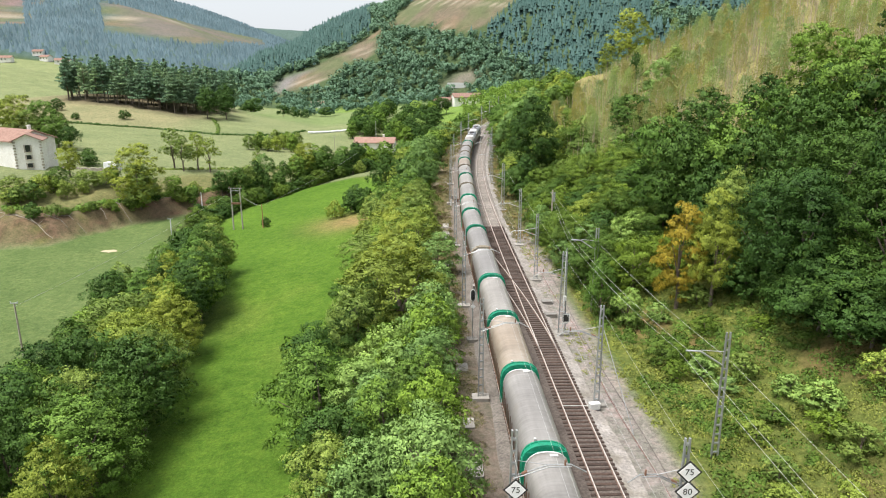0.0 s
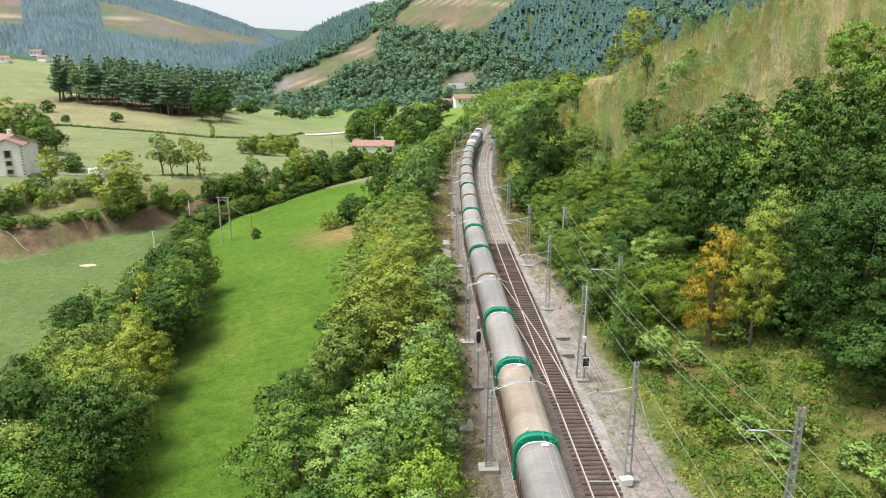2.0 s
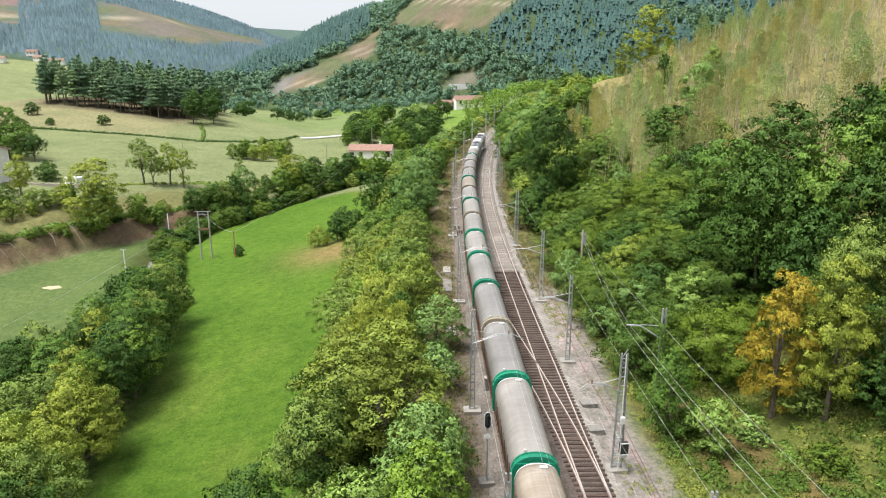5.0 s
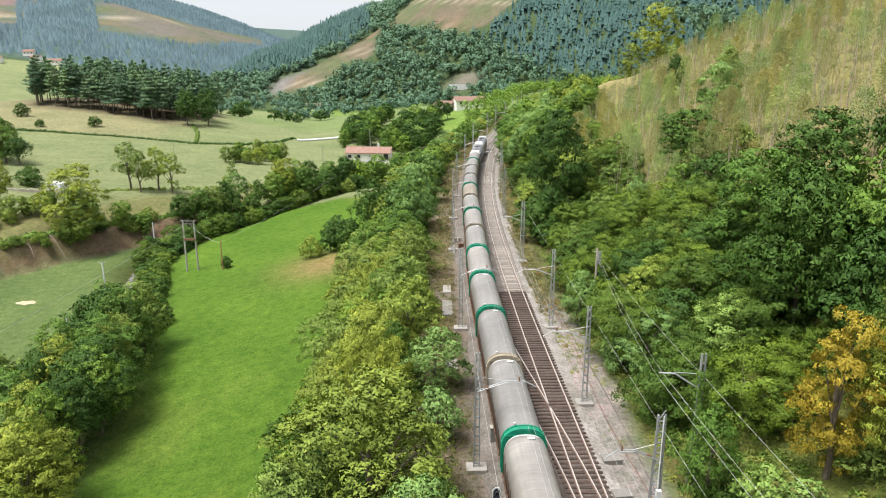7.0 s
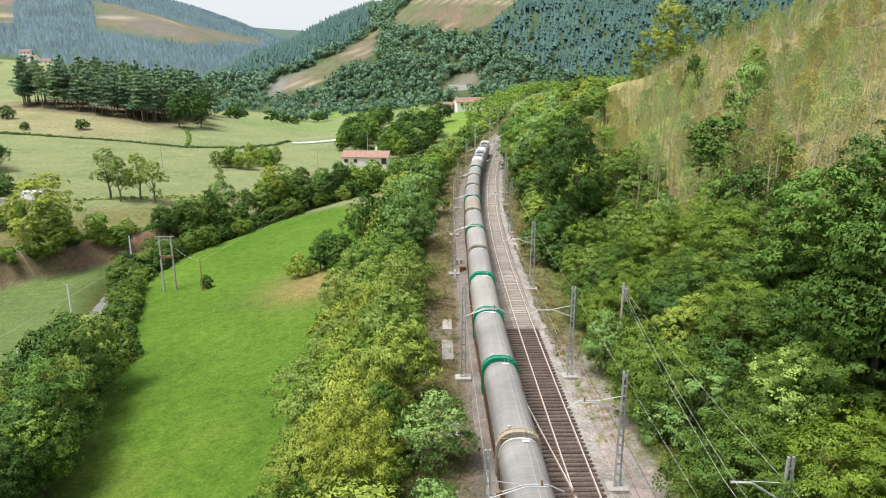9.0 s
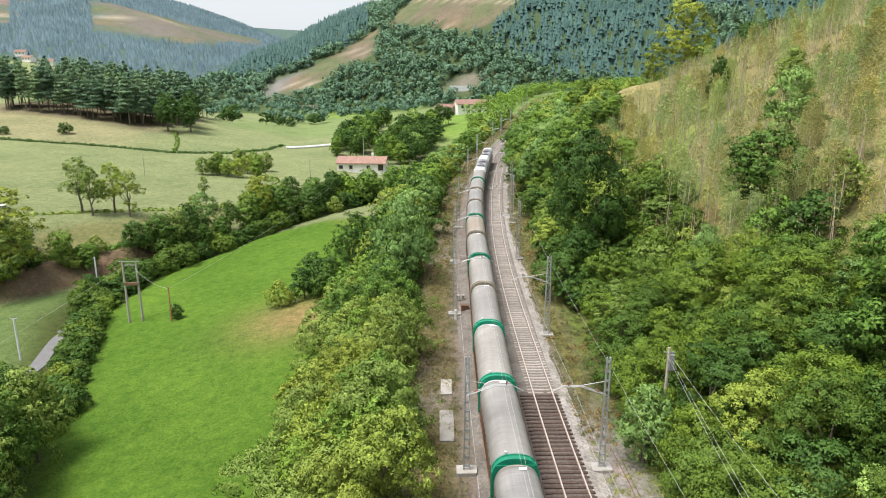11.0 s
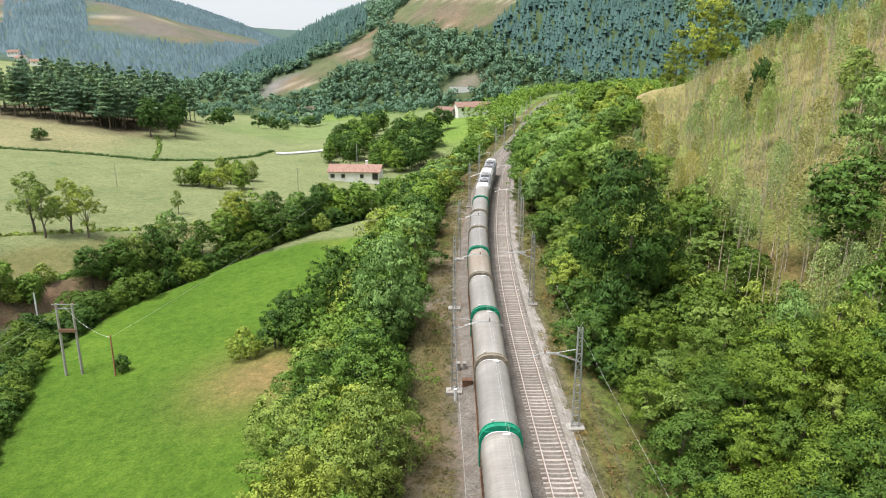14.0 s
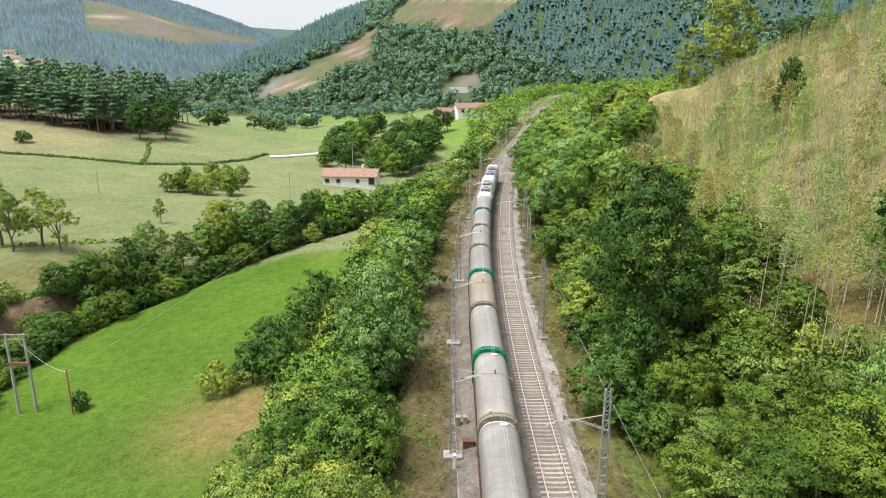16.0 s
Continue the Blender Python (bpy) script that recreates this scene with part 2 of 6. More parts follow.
def ground_z(x, y):
    """The height of the land."""
    x, y = np.asarray(x, float), np.asarray(y, float)
    d = x - middle(y)
    # valley side on the left, falling slowly along the line
    plane = -2.0 - 0.0634 * np.maximum(x, -260) - 0.0458 * np.clip(y, -200, 1000)
    plane = plane + 15 * np.exp(-(((x + 195) / 92) ** 2 + ((y - 445) / 85) ** 2)) + 0.05 * np.maximum(-x - 260, 0) + 30 * np.exp(-(((x + 500) / 150) ** 2 + ((y - 760) / 150) ** 2)) + 40 * np.exp(-(((x + 760) / 260) ** 2 + ((y - 1320) / 190) ** 2)) + 0.6 * waves(x, y, 0.03, 1)
    # meadow between the line and the stream, and the pasture beyond the stream
    low = np.interp(d, [-100, -85, -62, -36, -26, -20, -13], [-14.5, -14.5, -13.7, -10.6, -9.0, -7.6, -5.0]) + 0.25 * waves(x, y, 0.08, 2)
    edge = np.interp(x, [-200, -110, -92, -84, -70, -60, -48, -30], [150, 158, 160, 180, 196, 213, 226, 236]) + 3 * waves(x, y, 0.12, 3)
    up = 0.48 * smooth(-3.5, 5.0, y - edge) + 0.52 * smooth(4, 38, y - edge)
    z = low * (1 - up) + np.minimum(plane, np.where(x < -30, 60.0, plane)) * up
    z = z + 0.7 * (waves(x, y, 0.35, 13) + 0.5 * waves(x, y, 0.8, 19)) * np.exp(-((y - edge - 2) / 6.0) ** 2) * (x < -55)
    # river cut along the hedge behind the meadow
    z = z - 2.0 * np.exp(-((x - hedge_x(y) + 4) / 4.0) ** 2) * smooth(150, 180, y) * (1 - smooth(240, 270, y))
    left = z
    # embankment of the line
    bank = np.interp(-d, [0, 9.0, 13.5, 20], [-0.55, -0.65, -3.6, -7.0])
    k = smooth(9, 22, -d)
    z = np.where(d < 0, bank * (1 - k) + left * k, -0.55)
    shelf = -0.65 - 0.12 * np.maximum(-d - 9, 0) + 0.5 * waves(x, y, 0.04, 21)
    z = np.where((d < 0) & (y > 330), np.maximum(z, z + (shelf - z) * smooth(340, 450, y)), z)
    # hillside on the right
    toe = 11.0 + 7.0 * (1 - smooth(70, 115, y)) - 2.5 * smooth(130, 200, y) + 1.0 * waves(x, y, 0.06, 5)
    rise = np.maximum(d - toe, 0)
    hill = 0.64 * rise ** 2 / (rise + 3.0)
    hill = 120 * (1 - np.exp(-hill / 120)) + 1.0 * waves(x, y, 0.09, 4) * smooth(0, 12, rise)
    spur = 260 + (x - 46) * 0.22
    hill = hill * (1 + 0.14 * smooth(200, 250, y) * (1 - smooth(60, 100, x))) * (1 - 0.93 * smooth(-4, 50, y - spur))
    hill = hill + 4.0 * np.exp(-(((x - 47) / 10) ** 2 + ((y - 257) / 13) ** 2)) * smooth(0, 8, rise)
    z = z + np.where(d > 0, hill, 0)
    # far hills
    base = 800 - 0.6 * np.minimum(x, 0) - 0.25 * np.maximum(x, 0)
    run = np.maximum(y - base, 0)
    top = 92 + 0.62 * (x + 222) + 10 * waves(x, y, 0.012, 6) + 6 * waves(x, y, 0.03, 7)
    top = np.clip(top, 0, 330)
    h = 0.62 * run * (1 + 0.12 * waves(x, y, 0.013, 8))
    mid = top * (1 - np.exp(-h / np.maximum(top, 1))) * 1.12
    mid = mid * (1 - 0.8 * smooth(1320, 1900, y))
    run2 = np.maximum(y - 1350 - 0.25 * np.minimum(x + 300, 0), 0)
    top2 = np.clip(82 + 0.30 * (-528 - x), 0, 420) + 12 * waves(x, y, 0.006, 9)
    far = np.minimum(np.maximum(top2, 0), 0.30 * run2) * (1 - 0.6 * smooth(2500, 3300, y))
    ridge = 215 * smooth(3200, 4000, y) * (0.9 + 0.1 * np.sin(x * 0.002))
    return z + np.maximum(np.maximum(mid, far), ridge)


def gz(x, y):
    return float(ground_z(x, y))


def felled(x, y, z):
    """Felled slopes: on the near wooded hill, on the far mountain, and the reddish one at its side."""
    x, y, z = (np.asarray(v, float) for v in (x, y, z))
    wob = 5 * waves(x, y, 0.02, 14)
    r = x / np.maximum(y, 1.0)
    lo = np.interp(r, [-0.21, -0.198, -0.165, -0.138, -0.101, -0.091, -0.085, -0.02, 0.0, 0.045, 0.067, 0.103], [-14, -12, -4, 20, 27, 30, 74, 74, 64, 62, 74, 104]) + 0.6 * wob
    hi = np.interp(r, [-0.213, -0.183, -0.145, -0.108, -0.071, -0.049, -0.03], [-5, 12, 30, 53, 78, 104, 150])
    a = (y > 700) * (y < 1450) * smooth(-2, 2, z - lo) * (1 - smooth(-3, 3, z - hi)) * smooth(-0.212, -0.202, r) * (1 - smooth(0.10, 0.106, r))
    lo = np.interp(r, [-0.47, -0.34, -0.24], [85, 58, 70]) + wob
    hi = np.interp(r, [-0.47, -0.364, -0.24], [160, 122, 76])
    b = (y > 1400) * (y < 3000) * smooth(-3, 3, z - lo) * (1 - smooth(-3, 3, z - hi)) * smooth(-0.473, -0.467, r) * (1 - smooth(-0.245, -0.24, r))
    c = (y > 1400) * (y < 3000) * smooth(90, 94, z) * (1 - smooth(152, 156, z)) * (1 - smooth(-0.578, -0.574, r))
    return a, b, c


GRASS = np.array((0.090, 0.174, 0.021))


def cover(x, y, z):
    """Colour of the land at each place; the far mountain is tinted for haze."""
    x, y, z = (np.asarray(v, float) for v in (x, y, z))
    d = x - middle(y)
    c = np.empty(x.shape + (3,))
    c[:] = (0.188, 0.222, 0.104)                      # grazed upper fields

    def lay(colour, w):
        c[:] = c * (1 - w[..., None]) + np.array(colour) * w[..., None]

    n1, n2 = waves(x, y, 0.05, 11), waves(x, y, 0.16, 12)
    lay((0.242, 0.230, 0.126), smooth(340, 348, y) * (1 - smooth(430, 460, y)) * (1 - smooth(-150, -120, x)) * 0.8)
    lay((0.160, 0.216, 0.084), smooth(430, 470, y) * smooth(-190, -120, x) * (1 - smooth(800, 900, y)))
    edge = np.interp(x, [-200, -110, -92, -84, -70, -60, -48, -30], [150, 158, 160, 180, 196, 213, 226, 236]) + 3 * waves(x, y, 0.12, 3)
    low = 1 - smooth(-7, -3, y - edge)
    lay((0.118, 0.172, 0.058), low)                    # pasture beyond the stream
    hx = hedge_x(y)
    lay(GRASS, low * smooth(-2, 2, x - hx) * (1 - smooth(245, 255, y)))
    lay((0.17, 0.20, 0.045), low * smooth(-2, 2, x - hx) * smooth(0.45, 0.9, n1 + 0.4 * n2 + 0.25 * smooth(140, 200, y)) * (0.25 + 0.45 * smooth(120, 170, y)))
    lay((0.26, 0.20, 0.085), low * np.exp(-(((x + 22) / 9) ** 2 + ((y - 160) / 9) ** 2)))
    n3 = waves(x, y, 0.45, 17) + 0.6 * waves(x, y, 0.9, 18)
    slope = smooth(-4, 1, y - edge) * (1 - smooth(24, 34, y - edge)) * (1 - smooth(-62, -50, x))
    lay((0.170, 0.165, 0.066), slope * 0.8)
    scarp = smooth(-5, -1, y - edge) * (1 - smooth(6, np.where(x < -88, 15.0, 9.0), y - edge)) * (1 - smooth(-64, -54, x))
    lay((0.185, 0.132, 0.088), scarp * np.clip(0.75 + 0.5 * n2, 0, 1))
    lay((0.13, 0.085, 0.055), scarp * smooth(0.35, 0.8, n3) * 0.85)
    lay((0.15, 0.17, 0.05), scarp * smooth(0.3, 0.75, -n3) * 0.7)
    # darker ground along the stream hedge, fading out to both sides
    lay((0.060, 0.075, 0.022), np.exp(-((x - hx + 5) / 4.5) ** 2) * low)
    lay((0.15, 0.24, 0.05), smooth(380, 420, y) * smooth(-75, -60, d) * (y < 640) * (d < 0))
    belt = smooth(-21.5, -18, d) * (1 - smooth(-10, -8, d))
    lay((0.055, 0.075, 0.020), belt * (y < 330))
    bench = smooth(-10.5, -8.5, d) * (1 - smooth(6, 9, d))
    lay((0.195, 0.170, 0.138), bench * (1 - 0.85 * smooth(270, 320, y) * smooth(3.4, 4.4, np.abs(d))))
    gravel = smooth(3.5, 4.5, d) * (1 - smooth(7.2, 9.4, d + 1.2 * n2)) * (1 - smooth(104, 122, y))
    lay((0.315, 0.288, 0.264), gravel)
    lay((0.150, 0.128, 0.058), bench * smooth(-0.9, 0.1, n2 + 0.3 * n1) * (1 - smooth(-6.4, -5.4, d)) * (0.35 + 0.65 * smooth(62, 100, y)))
    lay((0.16, 0.16, 0.05), smooth(4.6, 5.6, d) * bench * smooth(108, 122, y))
    lay((0.15, 0.15, 0.055), gravel * smooth(0.3, 0.9, n2 + 0.4 * n1) * 0.7)
    right = smooth(7.5, 10, d)
    lay((0.145, 0.178, 0.045), right)
    lay((0.20, 0.145, 0.065), right * smooth(0.15, 0.6, n2) * 0.8)
    up = right * smooth(9, 14, z) * (1 - smooth(360, 420, y))
    lay((0.255, 0.236, 0.100), up)
    lay((0.20, 0.245, 0.066), up * smooth(0.0, 0.5, n1 + 0.4 * n2))
    spur = 260 + (x - 46) * 0.22
    lay((0.44, 0.36, 0.23), right * np.exp(-((y - spur + 4) / 2.6) ** 4) * smooth(42, 46, x) * (0.8 + 0.2 * np.tanh(3 * n2)))
    lay((0.135, 0.118, 0.074), smooth(384, 390, y + 0.12 * (x + 136)) * (1 - smooth(470, 490, y)) * smooth(-232, -222, x) * (1 - smooth(-138, -130, x)))
    wood = smooth(700, 760, y) * (1 - (x < -330) * (y < 1240))
    lay((0.060, 0.092, 0.040), wood)
    # ground of the far mountain, haze tint painted in to go with its conifers
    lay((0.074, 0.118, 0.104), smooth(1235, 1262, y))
    lay((0.16, 0.24, 0.06), wood * (y < 900) * (z < -20) * smooth(-0.1, 0.3, waves(x, y, 0.02, 15)))
    lay((0.20, 0.175, 0.150), np.exp(-(((x - 24) / 17) ** 2 + ((y - 830) / 12) ** 2)))
    lay((0.185, 0.178, 0.176), np.exp(-(((x + 205) / 26) ** 2 + ((y - 975) / 26) ** 2) ** 2))   # rock face
    for colour, w in zip(((0.142, 0.120, 0.086), (0.140, 0.128, 0.112), (0.180, 0.132, 0.126)), felled(x, y, z)):
        lay(colour, w)
        lay((0.100, 0.128, 0.060), w * smooth(-0.3, 0.5, waves(x, y, 0.022, 33) + 0.6 * waves(x, y, 0.07, 34)) * 0.8)
        lay((0.19, 0.135, 0.095), w * smooth(0.2, 0.8, waves(x, y, 0.03, 36)) * 0.6)
        # forest roads cut across the slope
        road = np.exp(-(((z + 0.06 * x + 8 * np.sin(x * 0.012)) % 42 - 21) / 1.6) ** 2)
        lay((0.30, 0.265, 0.205), w * road * 0.9)
    return c


def link_mesh(name, verts, faces, mats, parent=None, idx=None, smooth_faces=False):
    me = bpy.data.meshes.new(name)
    me.from_pydata([tuple(v) for v in verts] if not isinstance(verts, list) else verts, [], faces if isinstance(faces, list) else faces.tolist())
    for m in (mats if isinstance(mats, (list, tuple)) else [mats]):
        me.materials.append(m)
    if idx is not None:
        me.polygons.foreach_set("material_index", np.asarray(idx, dtype=np.int32))
    if smooth_faces:
        me.polygons.foreach_set("use_smooth", np.ones(len(me.polygons), dtype=bool))
    me.update()
    ob = new(name, me)
    if parent:
        ob.parent = parent
    return ob


def soft_normals(ob, nrm):
    """Leaves shaded by the lobe that they sit on."""
    nrm = nrm / (np.linalg.norm(nrm, axis=1)[:, None] + 1e-9)
    me = ob.data
    me.polygons.foreach_set("use_smooth", np.ones(len(me.polygons), dtype=bool))
    me.normals_split_custom_set(nrm.tolist())
    return ob


def land_material():
    m, n, l, p = nodes_of("land")
    at = n.new("ShaderNodeAttribute")
    at.attribute_name = "cover"
    co = n.new("ShaderNodeTexCoord").outputs["Object"]
    big, mid_, fin = noise_node(n, l, 0.06, 6, 0.7, co), noise_node(n, l, 0.7, 6, 0.75, co), noise_node(n, l, 3.0, 5, 0.75, co)
    c = mixed(n, l, "MULTIPLY", 1.0, at.outputs["Color"], ramp(n, l, big, [(0.3, (0.80, 0.84, 0.8)), (0.7, (1.22, 1.14, 1.15))]))
    c = mixed(n, l, "MULTIPLY", 1.0, c, ramp(n, l, mid_, [(0.28, (0.60, 0.70, 0.58)), (0.5, grey(1.0)), (0.72, (1.42, 1.25, 1.28))]))
    c = mixed(n, l, "MULTIPLY", 1.0, c, ramp(n, l, fin, [(0.3, grey(0.62)), (0.7, grey(1.38))]))
    l.new(c, p.inputs["Base Color"])
    p.inputs["Roughness"].default_value = 0.95
    p.inputs["Specular IOR Level"].default_value = 0.1
    b = n.new("ShaderNodeBump")
    b.inputs["Distance"].default_value = 0.4
    l.new(fin, b.inputs["Height"])
    l.new(b.outputs[0], p.inputs["Normal"])
    return m


def build_land():
    ds = np.concatenate([-np.geomspace(130, 3600, 60)[::-1], np.arange(-128, -26, 2.0), np.arange(-26, 26, 1.0), np.arange(26, 110, 2.0), np.geomspace(110, 3600, 60)])
    ys = np.concatenate([np.arange(-150, 20, 5.0), np.arange(20, 300, 2.0), np.geomspace(300, 700, 50), np.arange(708, 1400, 7.0), np.geomspace(1410, 4900, 60)])
    yy, dd = np.meshgrid(ys, ds, indexing="ij")
    xx = dd + middle(yy)
    zz = ground_z(xx, yy)
    v = np.stack([xx, yy, zz], -1).reshape(-1, 3)
    r, k = yy.shape
    i = (np.arange(r - 1)[:, None] * k + np.arange(k - 1)[None]).ravel()
    f = np.stack([i, i + 1, i + k + 1, i + k], -1)
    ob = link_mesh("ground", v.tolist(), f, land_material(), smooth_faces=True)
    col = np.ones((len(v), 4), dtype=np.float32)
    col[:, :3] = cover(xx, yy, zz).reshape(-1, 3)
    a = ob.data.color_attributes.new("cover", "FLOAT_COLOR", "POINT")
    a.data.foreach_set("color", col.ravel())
    return tagged(ob, "green valley meadows, scrubby hillside and far wooded hills", "ground", kind="structure")


build_land()


# ---- builders ----
class Build:
    """Gathers the pieces of one part."""

    def __init__(self):
        self.v, self.f, self.m = [], [], []

    def add(self, v, f, m=0):
        k = len(self.v)
        self.v += [tuple(p) for p in v]
        self.f += [tuple(i + k for i in q) for q in f]
        self.m += [m] * len(f)
        return self

    def box(self, c, s, rz=0.0, m=0, bevel=0.0, rx=0.0):
        x, y, z = (k / 2 for k in s)
        b = min(bevel, x * 0.8, y * 0.8)
        ring = [(-x + b, -y), (x - b, -y), (x, -y + b), (x, y - b), (x - b, y), (-x + b, y), (-x, y - b), (-x, -y + b)] if b else [(-x, -y), (x, -y), (x, y), (-x, y)]
        n = len(ring)
        mt = pose(*c, rx, 0, rz)
        v = [mt @ Vector((*p, -z)) for p in ring] + [mt @ Vector((*p, z)) for p in ring]
        f = [tuple(range(n))[::-1], tuple(range(n, 2 * n))] + [(i, (i + 1) % n, n + (i + 1) % n, n + i) for i in range(n)]
        return self.add(v, f, m)

    def tube(self, pts, r, n=6, m=0, r2=None):
        pts = [Vector(p) for p in pts]
        v, f = [], []
        for i, p in enumerate(pts):
            t = (pts[min(i + 1, len(pts) - 1)] - pts[max(i - 1, 0)]).normalized()
            a = t.cross(Vector((0.31, 0.17, 0.93))).normalized()
            b = t.cross(a)
            q = r if r2 is None else r + (r2 - r) * i / (len(pts) - 1)
            v += [p + (a * math.cos(6.28318 * k / n) + b * math.sin(6.28318 * k / n)) * q for k in range(n)]
        for i in range(len(pts) - 1):
            f += [(i * n + k, i * n + (k + 1) % n, (i + 1) * n + (k + 1) % n, (i + 1) * n + k) for k in range(n)]
        f += [tuple(range(n))[::-1], tuple(range((len(pts) - 1) * n, len(pts) * n))]
        return self.add(v, f, m)

    def loft(self, rings, m=0, caps=True, closed=True):
        n = len(rings[0])
        v = [p for r in rings for p in r]
        f = []
        for i in range(len(rings) - 1):
            f += [(i * n + k, i * n + (k + 1) % n, (i + 1) * n + (k + 1) % n, (i + 1) * n + k) for k in range(n if closed else n - 1)]
        if caps:
            f += [tuple(range(n))[::-1], tuple(range((len(rings) - 1) * n, len(rings) * n))]
        return self.add(v, f, m)


def part(name, b, material, parent=None, label="", soft=False):
    ob = link_mesh(name, b.v, b.f, material, parent, b.m if isinstance(material, (list, tuple)) else None)
    if soft:
        ob.data.polygons.foreach_set("use_smooth", np.ones(len(ob.data.polygons), dtype=bool))
    if label:
        tagged(ob, label)
    return ob


def thing(name, m, label, category, group="", kind=""):
    e = new(name)
    e.matrix_basis = m
    return tagged(e, label, category, group, kind)


def words(name, text, size, material, parent, at):
    cu = bpy.data.curves.new(name, "FONT")
    cu.body, cu.size, cu.align_x, cu.align_y, cu.extrude = text, size, "CENTER", "CENTER", 0.004
    tmp = new(name, cu)
    me = bpy.data.meshes.new_from_object(tmp.evaluated_get(bpy.context.evaluated_depsgraph_get()))
    bpy.data.objects.remove(tmp)
    me.materials.clear()
    me.materials.append(material)
    ob = new(name, me)
    ob.parent, ob.matrix_basis = parent, at
    return ob


# ---- railway ----
def along(fn, y):
    """Place and heading (degrees) of a line at y."""
    x = float(fn(y))
    return x, math.degrees(math.atan2(-(float(fn(y + 0.5)) - float(fn(y - 0.5))), 1.0))


def offset_point(fn, y, off, z):
    x, h = along(fn, y)
    a = radians(h)
    return (x + off * math.cos(a), y + off * math.sin(a), z)


def build_ballast():
    b = Build()
    prof = [(-4.9, -0.62), (-4.3, -0.42), (-3.6, -0.22), (-0.6, -0.22), (0.0, -0.27), (0.6, -0.22), (3.6, -0.22), (4.2, -0.38), (4.7, -0.52), (5.2, -0.64)]
    ys = np.concatenate([np.arange(-150, 20, 5.0), np.arange(20, 300, 1.5), np.arange(300, 890, 8.0)])
    n = len(prof)
    v, f, m = [], [], []
    for y in ys:
        for j, (o, z) in enumerate(prof):
            wob = 0.18 * math.sin(y * 0.35 + o) + 0.25 * math.sin(y * 0.11 + 2 * o) if j in (0, n - 1, n - 2, 1) else 0
            v.append(offset_point(middle, float(y), o + wob, z + (0.03 * math.sin(y * 1.3 + o * 5) if 0 < j < n - 1 else -0.05)))
    for i in range(len(ys) - 1):
        for j in range(n - 1):
            f.append((i * n + j, i * n + j + 1, (i + 1) * n + j + 1, (i + 1) * n + j))
            m.append(2 if ys[i] < 117 and 1 < j < 6 else 1 if j >= 6 else 0)
    b.add(v, f)
    b.m = m
    ob = part("ballast", b, [BALLAST, PALE_BALLAST, OILY_BALLAST])
    return tagged(ob, "grey-brown stone ballast bed under two tracks", "ballast", kind="structure")


def rail_along(name, fn, off, y0, y1, parent):
    prof = [(-0.07, -0.17, 0), (-0.07, -0.15, 0), (-0.018, -0.13, 0), (-0.018, -0.045, 0), (-0.045, -0.035, 1), (-0.045, 0.0, 1), (0.045, 0.0, 0), (0.045, -0.035, 0), (0.018, -0.045, 0), (0.018, -0.13, 0), (0.07, -0.15, 0), (0.07, -0.17, 0)]
    ys = np.concatenate([np.arange(y0, min(y1, 300), 3.0), np.arange(max(y0, 300), y1, 9.0)]) if y1 > 300 else np.append(np.arange(y0, y1, 2.0), y1)
    b = Build()
    n = len(prof)
    v, f, m = [], [], []
    for y in ys:
        for o, z, _ in prof:
            v.append(offset_point(fn, float(y), off + o, z))
    for i in range(len(ys) - 1):
        for j in range(n):
            f.append((i * n + j, i * n + (j + 1) % n, (i + 1) * n + (j + 1) % n, (i + 1) * n + j))
            m.append(1 if j in (4, 5, 6) else 0)
    b.add(v, f)
    b.m = m
    return part(name, b, [RAIL, RAIL_TOP], parent)


def sleeper_mesh(name, length, mat_, conc):
    b = Build()
    if conc:
        xs = [-length / 2, -0.95, -0.35, 0.35, 0.95, length / 2]
        tops = [0.0, 0.0, -0.035, -0.035, 0.0, 0.0]
        rings = [[(x, -0.14, -0.16), (x, 0.14, -0.16), (x, 0.105, t), (x, -0.105, t)] for x, t in zip(xs, tops)]
        b.loft(rings)
    else:
        b.box((0, 0, -0.08), (length, 0.25, 0.16), bevel=0.02)
    for s in (-0.87, 0.87):
        b.box((s, 0, 0.012), (0.34, 0.17, 0.02))
    me = bpy.data.meshes.new(name)
    me.from_pydata(b.v, [], b.f)
    me.materials.append(mat_)
    return me, b


SW, SWB = sleeper_mesh("sleeper_wood", 2.6, SLEEPER_WOOD, False)
SC, SCB = sleeper_mesh("sleeper_concrete", 2.6, SLEEPER_CONC, True)
GAUGE = 0.87


def crossover(y):
    """The line that leads from one track over to the other."""
    u = smooth(62, 122, y)
    return right_track(y) * (1 - u) + left_track(y) * u


def build_track(name, fn, y0, y1, p0, p1, label):
    t = thing(name, Matrix(), label, "railway track", "railway tracks", "structure")
    for s in (-GAUGE, GAUGE):
        rail_along("rail", fn, s, y0, y1, t)
    rest = {True: Build(), False: Build()}
    y = y0 + 0.3
    rng = random.Random(5)
    while y < min(y1, 520):
        x, h = along(fn, y)
        wood = y < 117
        length = 1.0
        if wood and fn is right_track and 64 < y < 117:
            length = 1.0 + 0.35 * float(smooth(64, 84, y))
        mt = pose(x - (length - 1) * 1.1, y, -0.165 + rng.uniform(-0.012, 0.012), 0, 0, h + rng.uniform(-1.2, 1.2)) @ Matrix.Diagonal((length, 1, 1, 1))
        if p0 <= y < p1:
            s = new("sleeper", SW if wood else SC)
            s.parent, s.matrix_basis = t, mt
        else:
            rest[wood].box((x - (length - 1) * 1.1, y, -0.245), (2.6 * length, 0.25, 0.16), h)
        y += 0.6
    for wood, b in rest.items():
        if b.v:
            tagged(part("sleepers", b, SLEEPER_WOOD if wood else SLEEPER_CONC, t), kind="stuff")
    return t


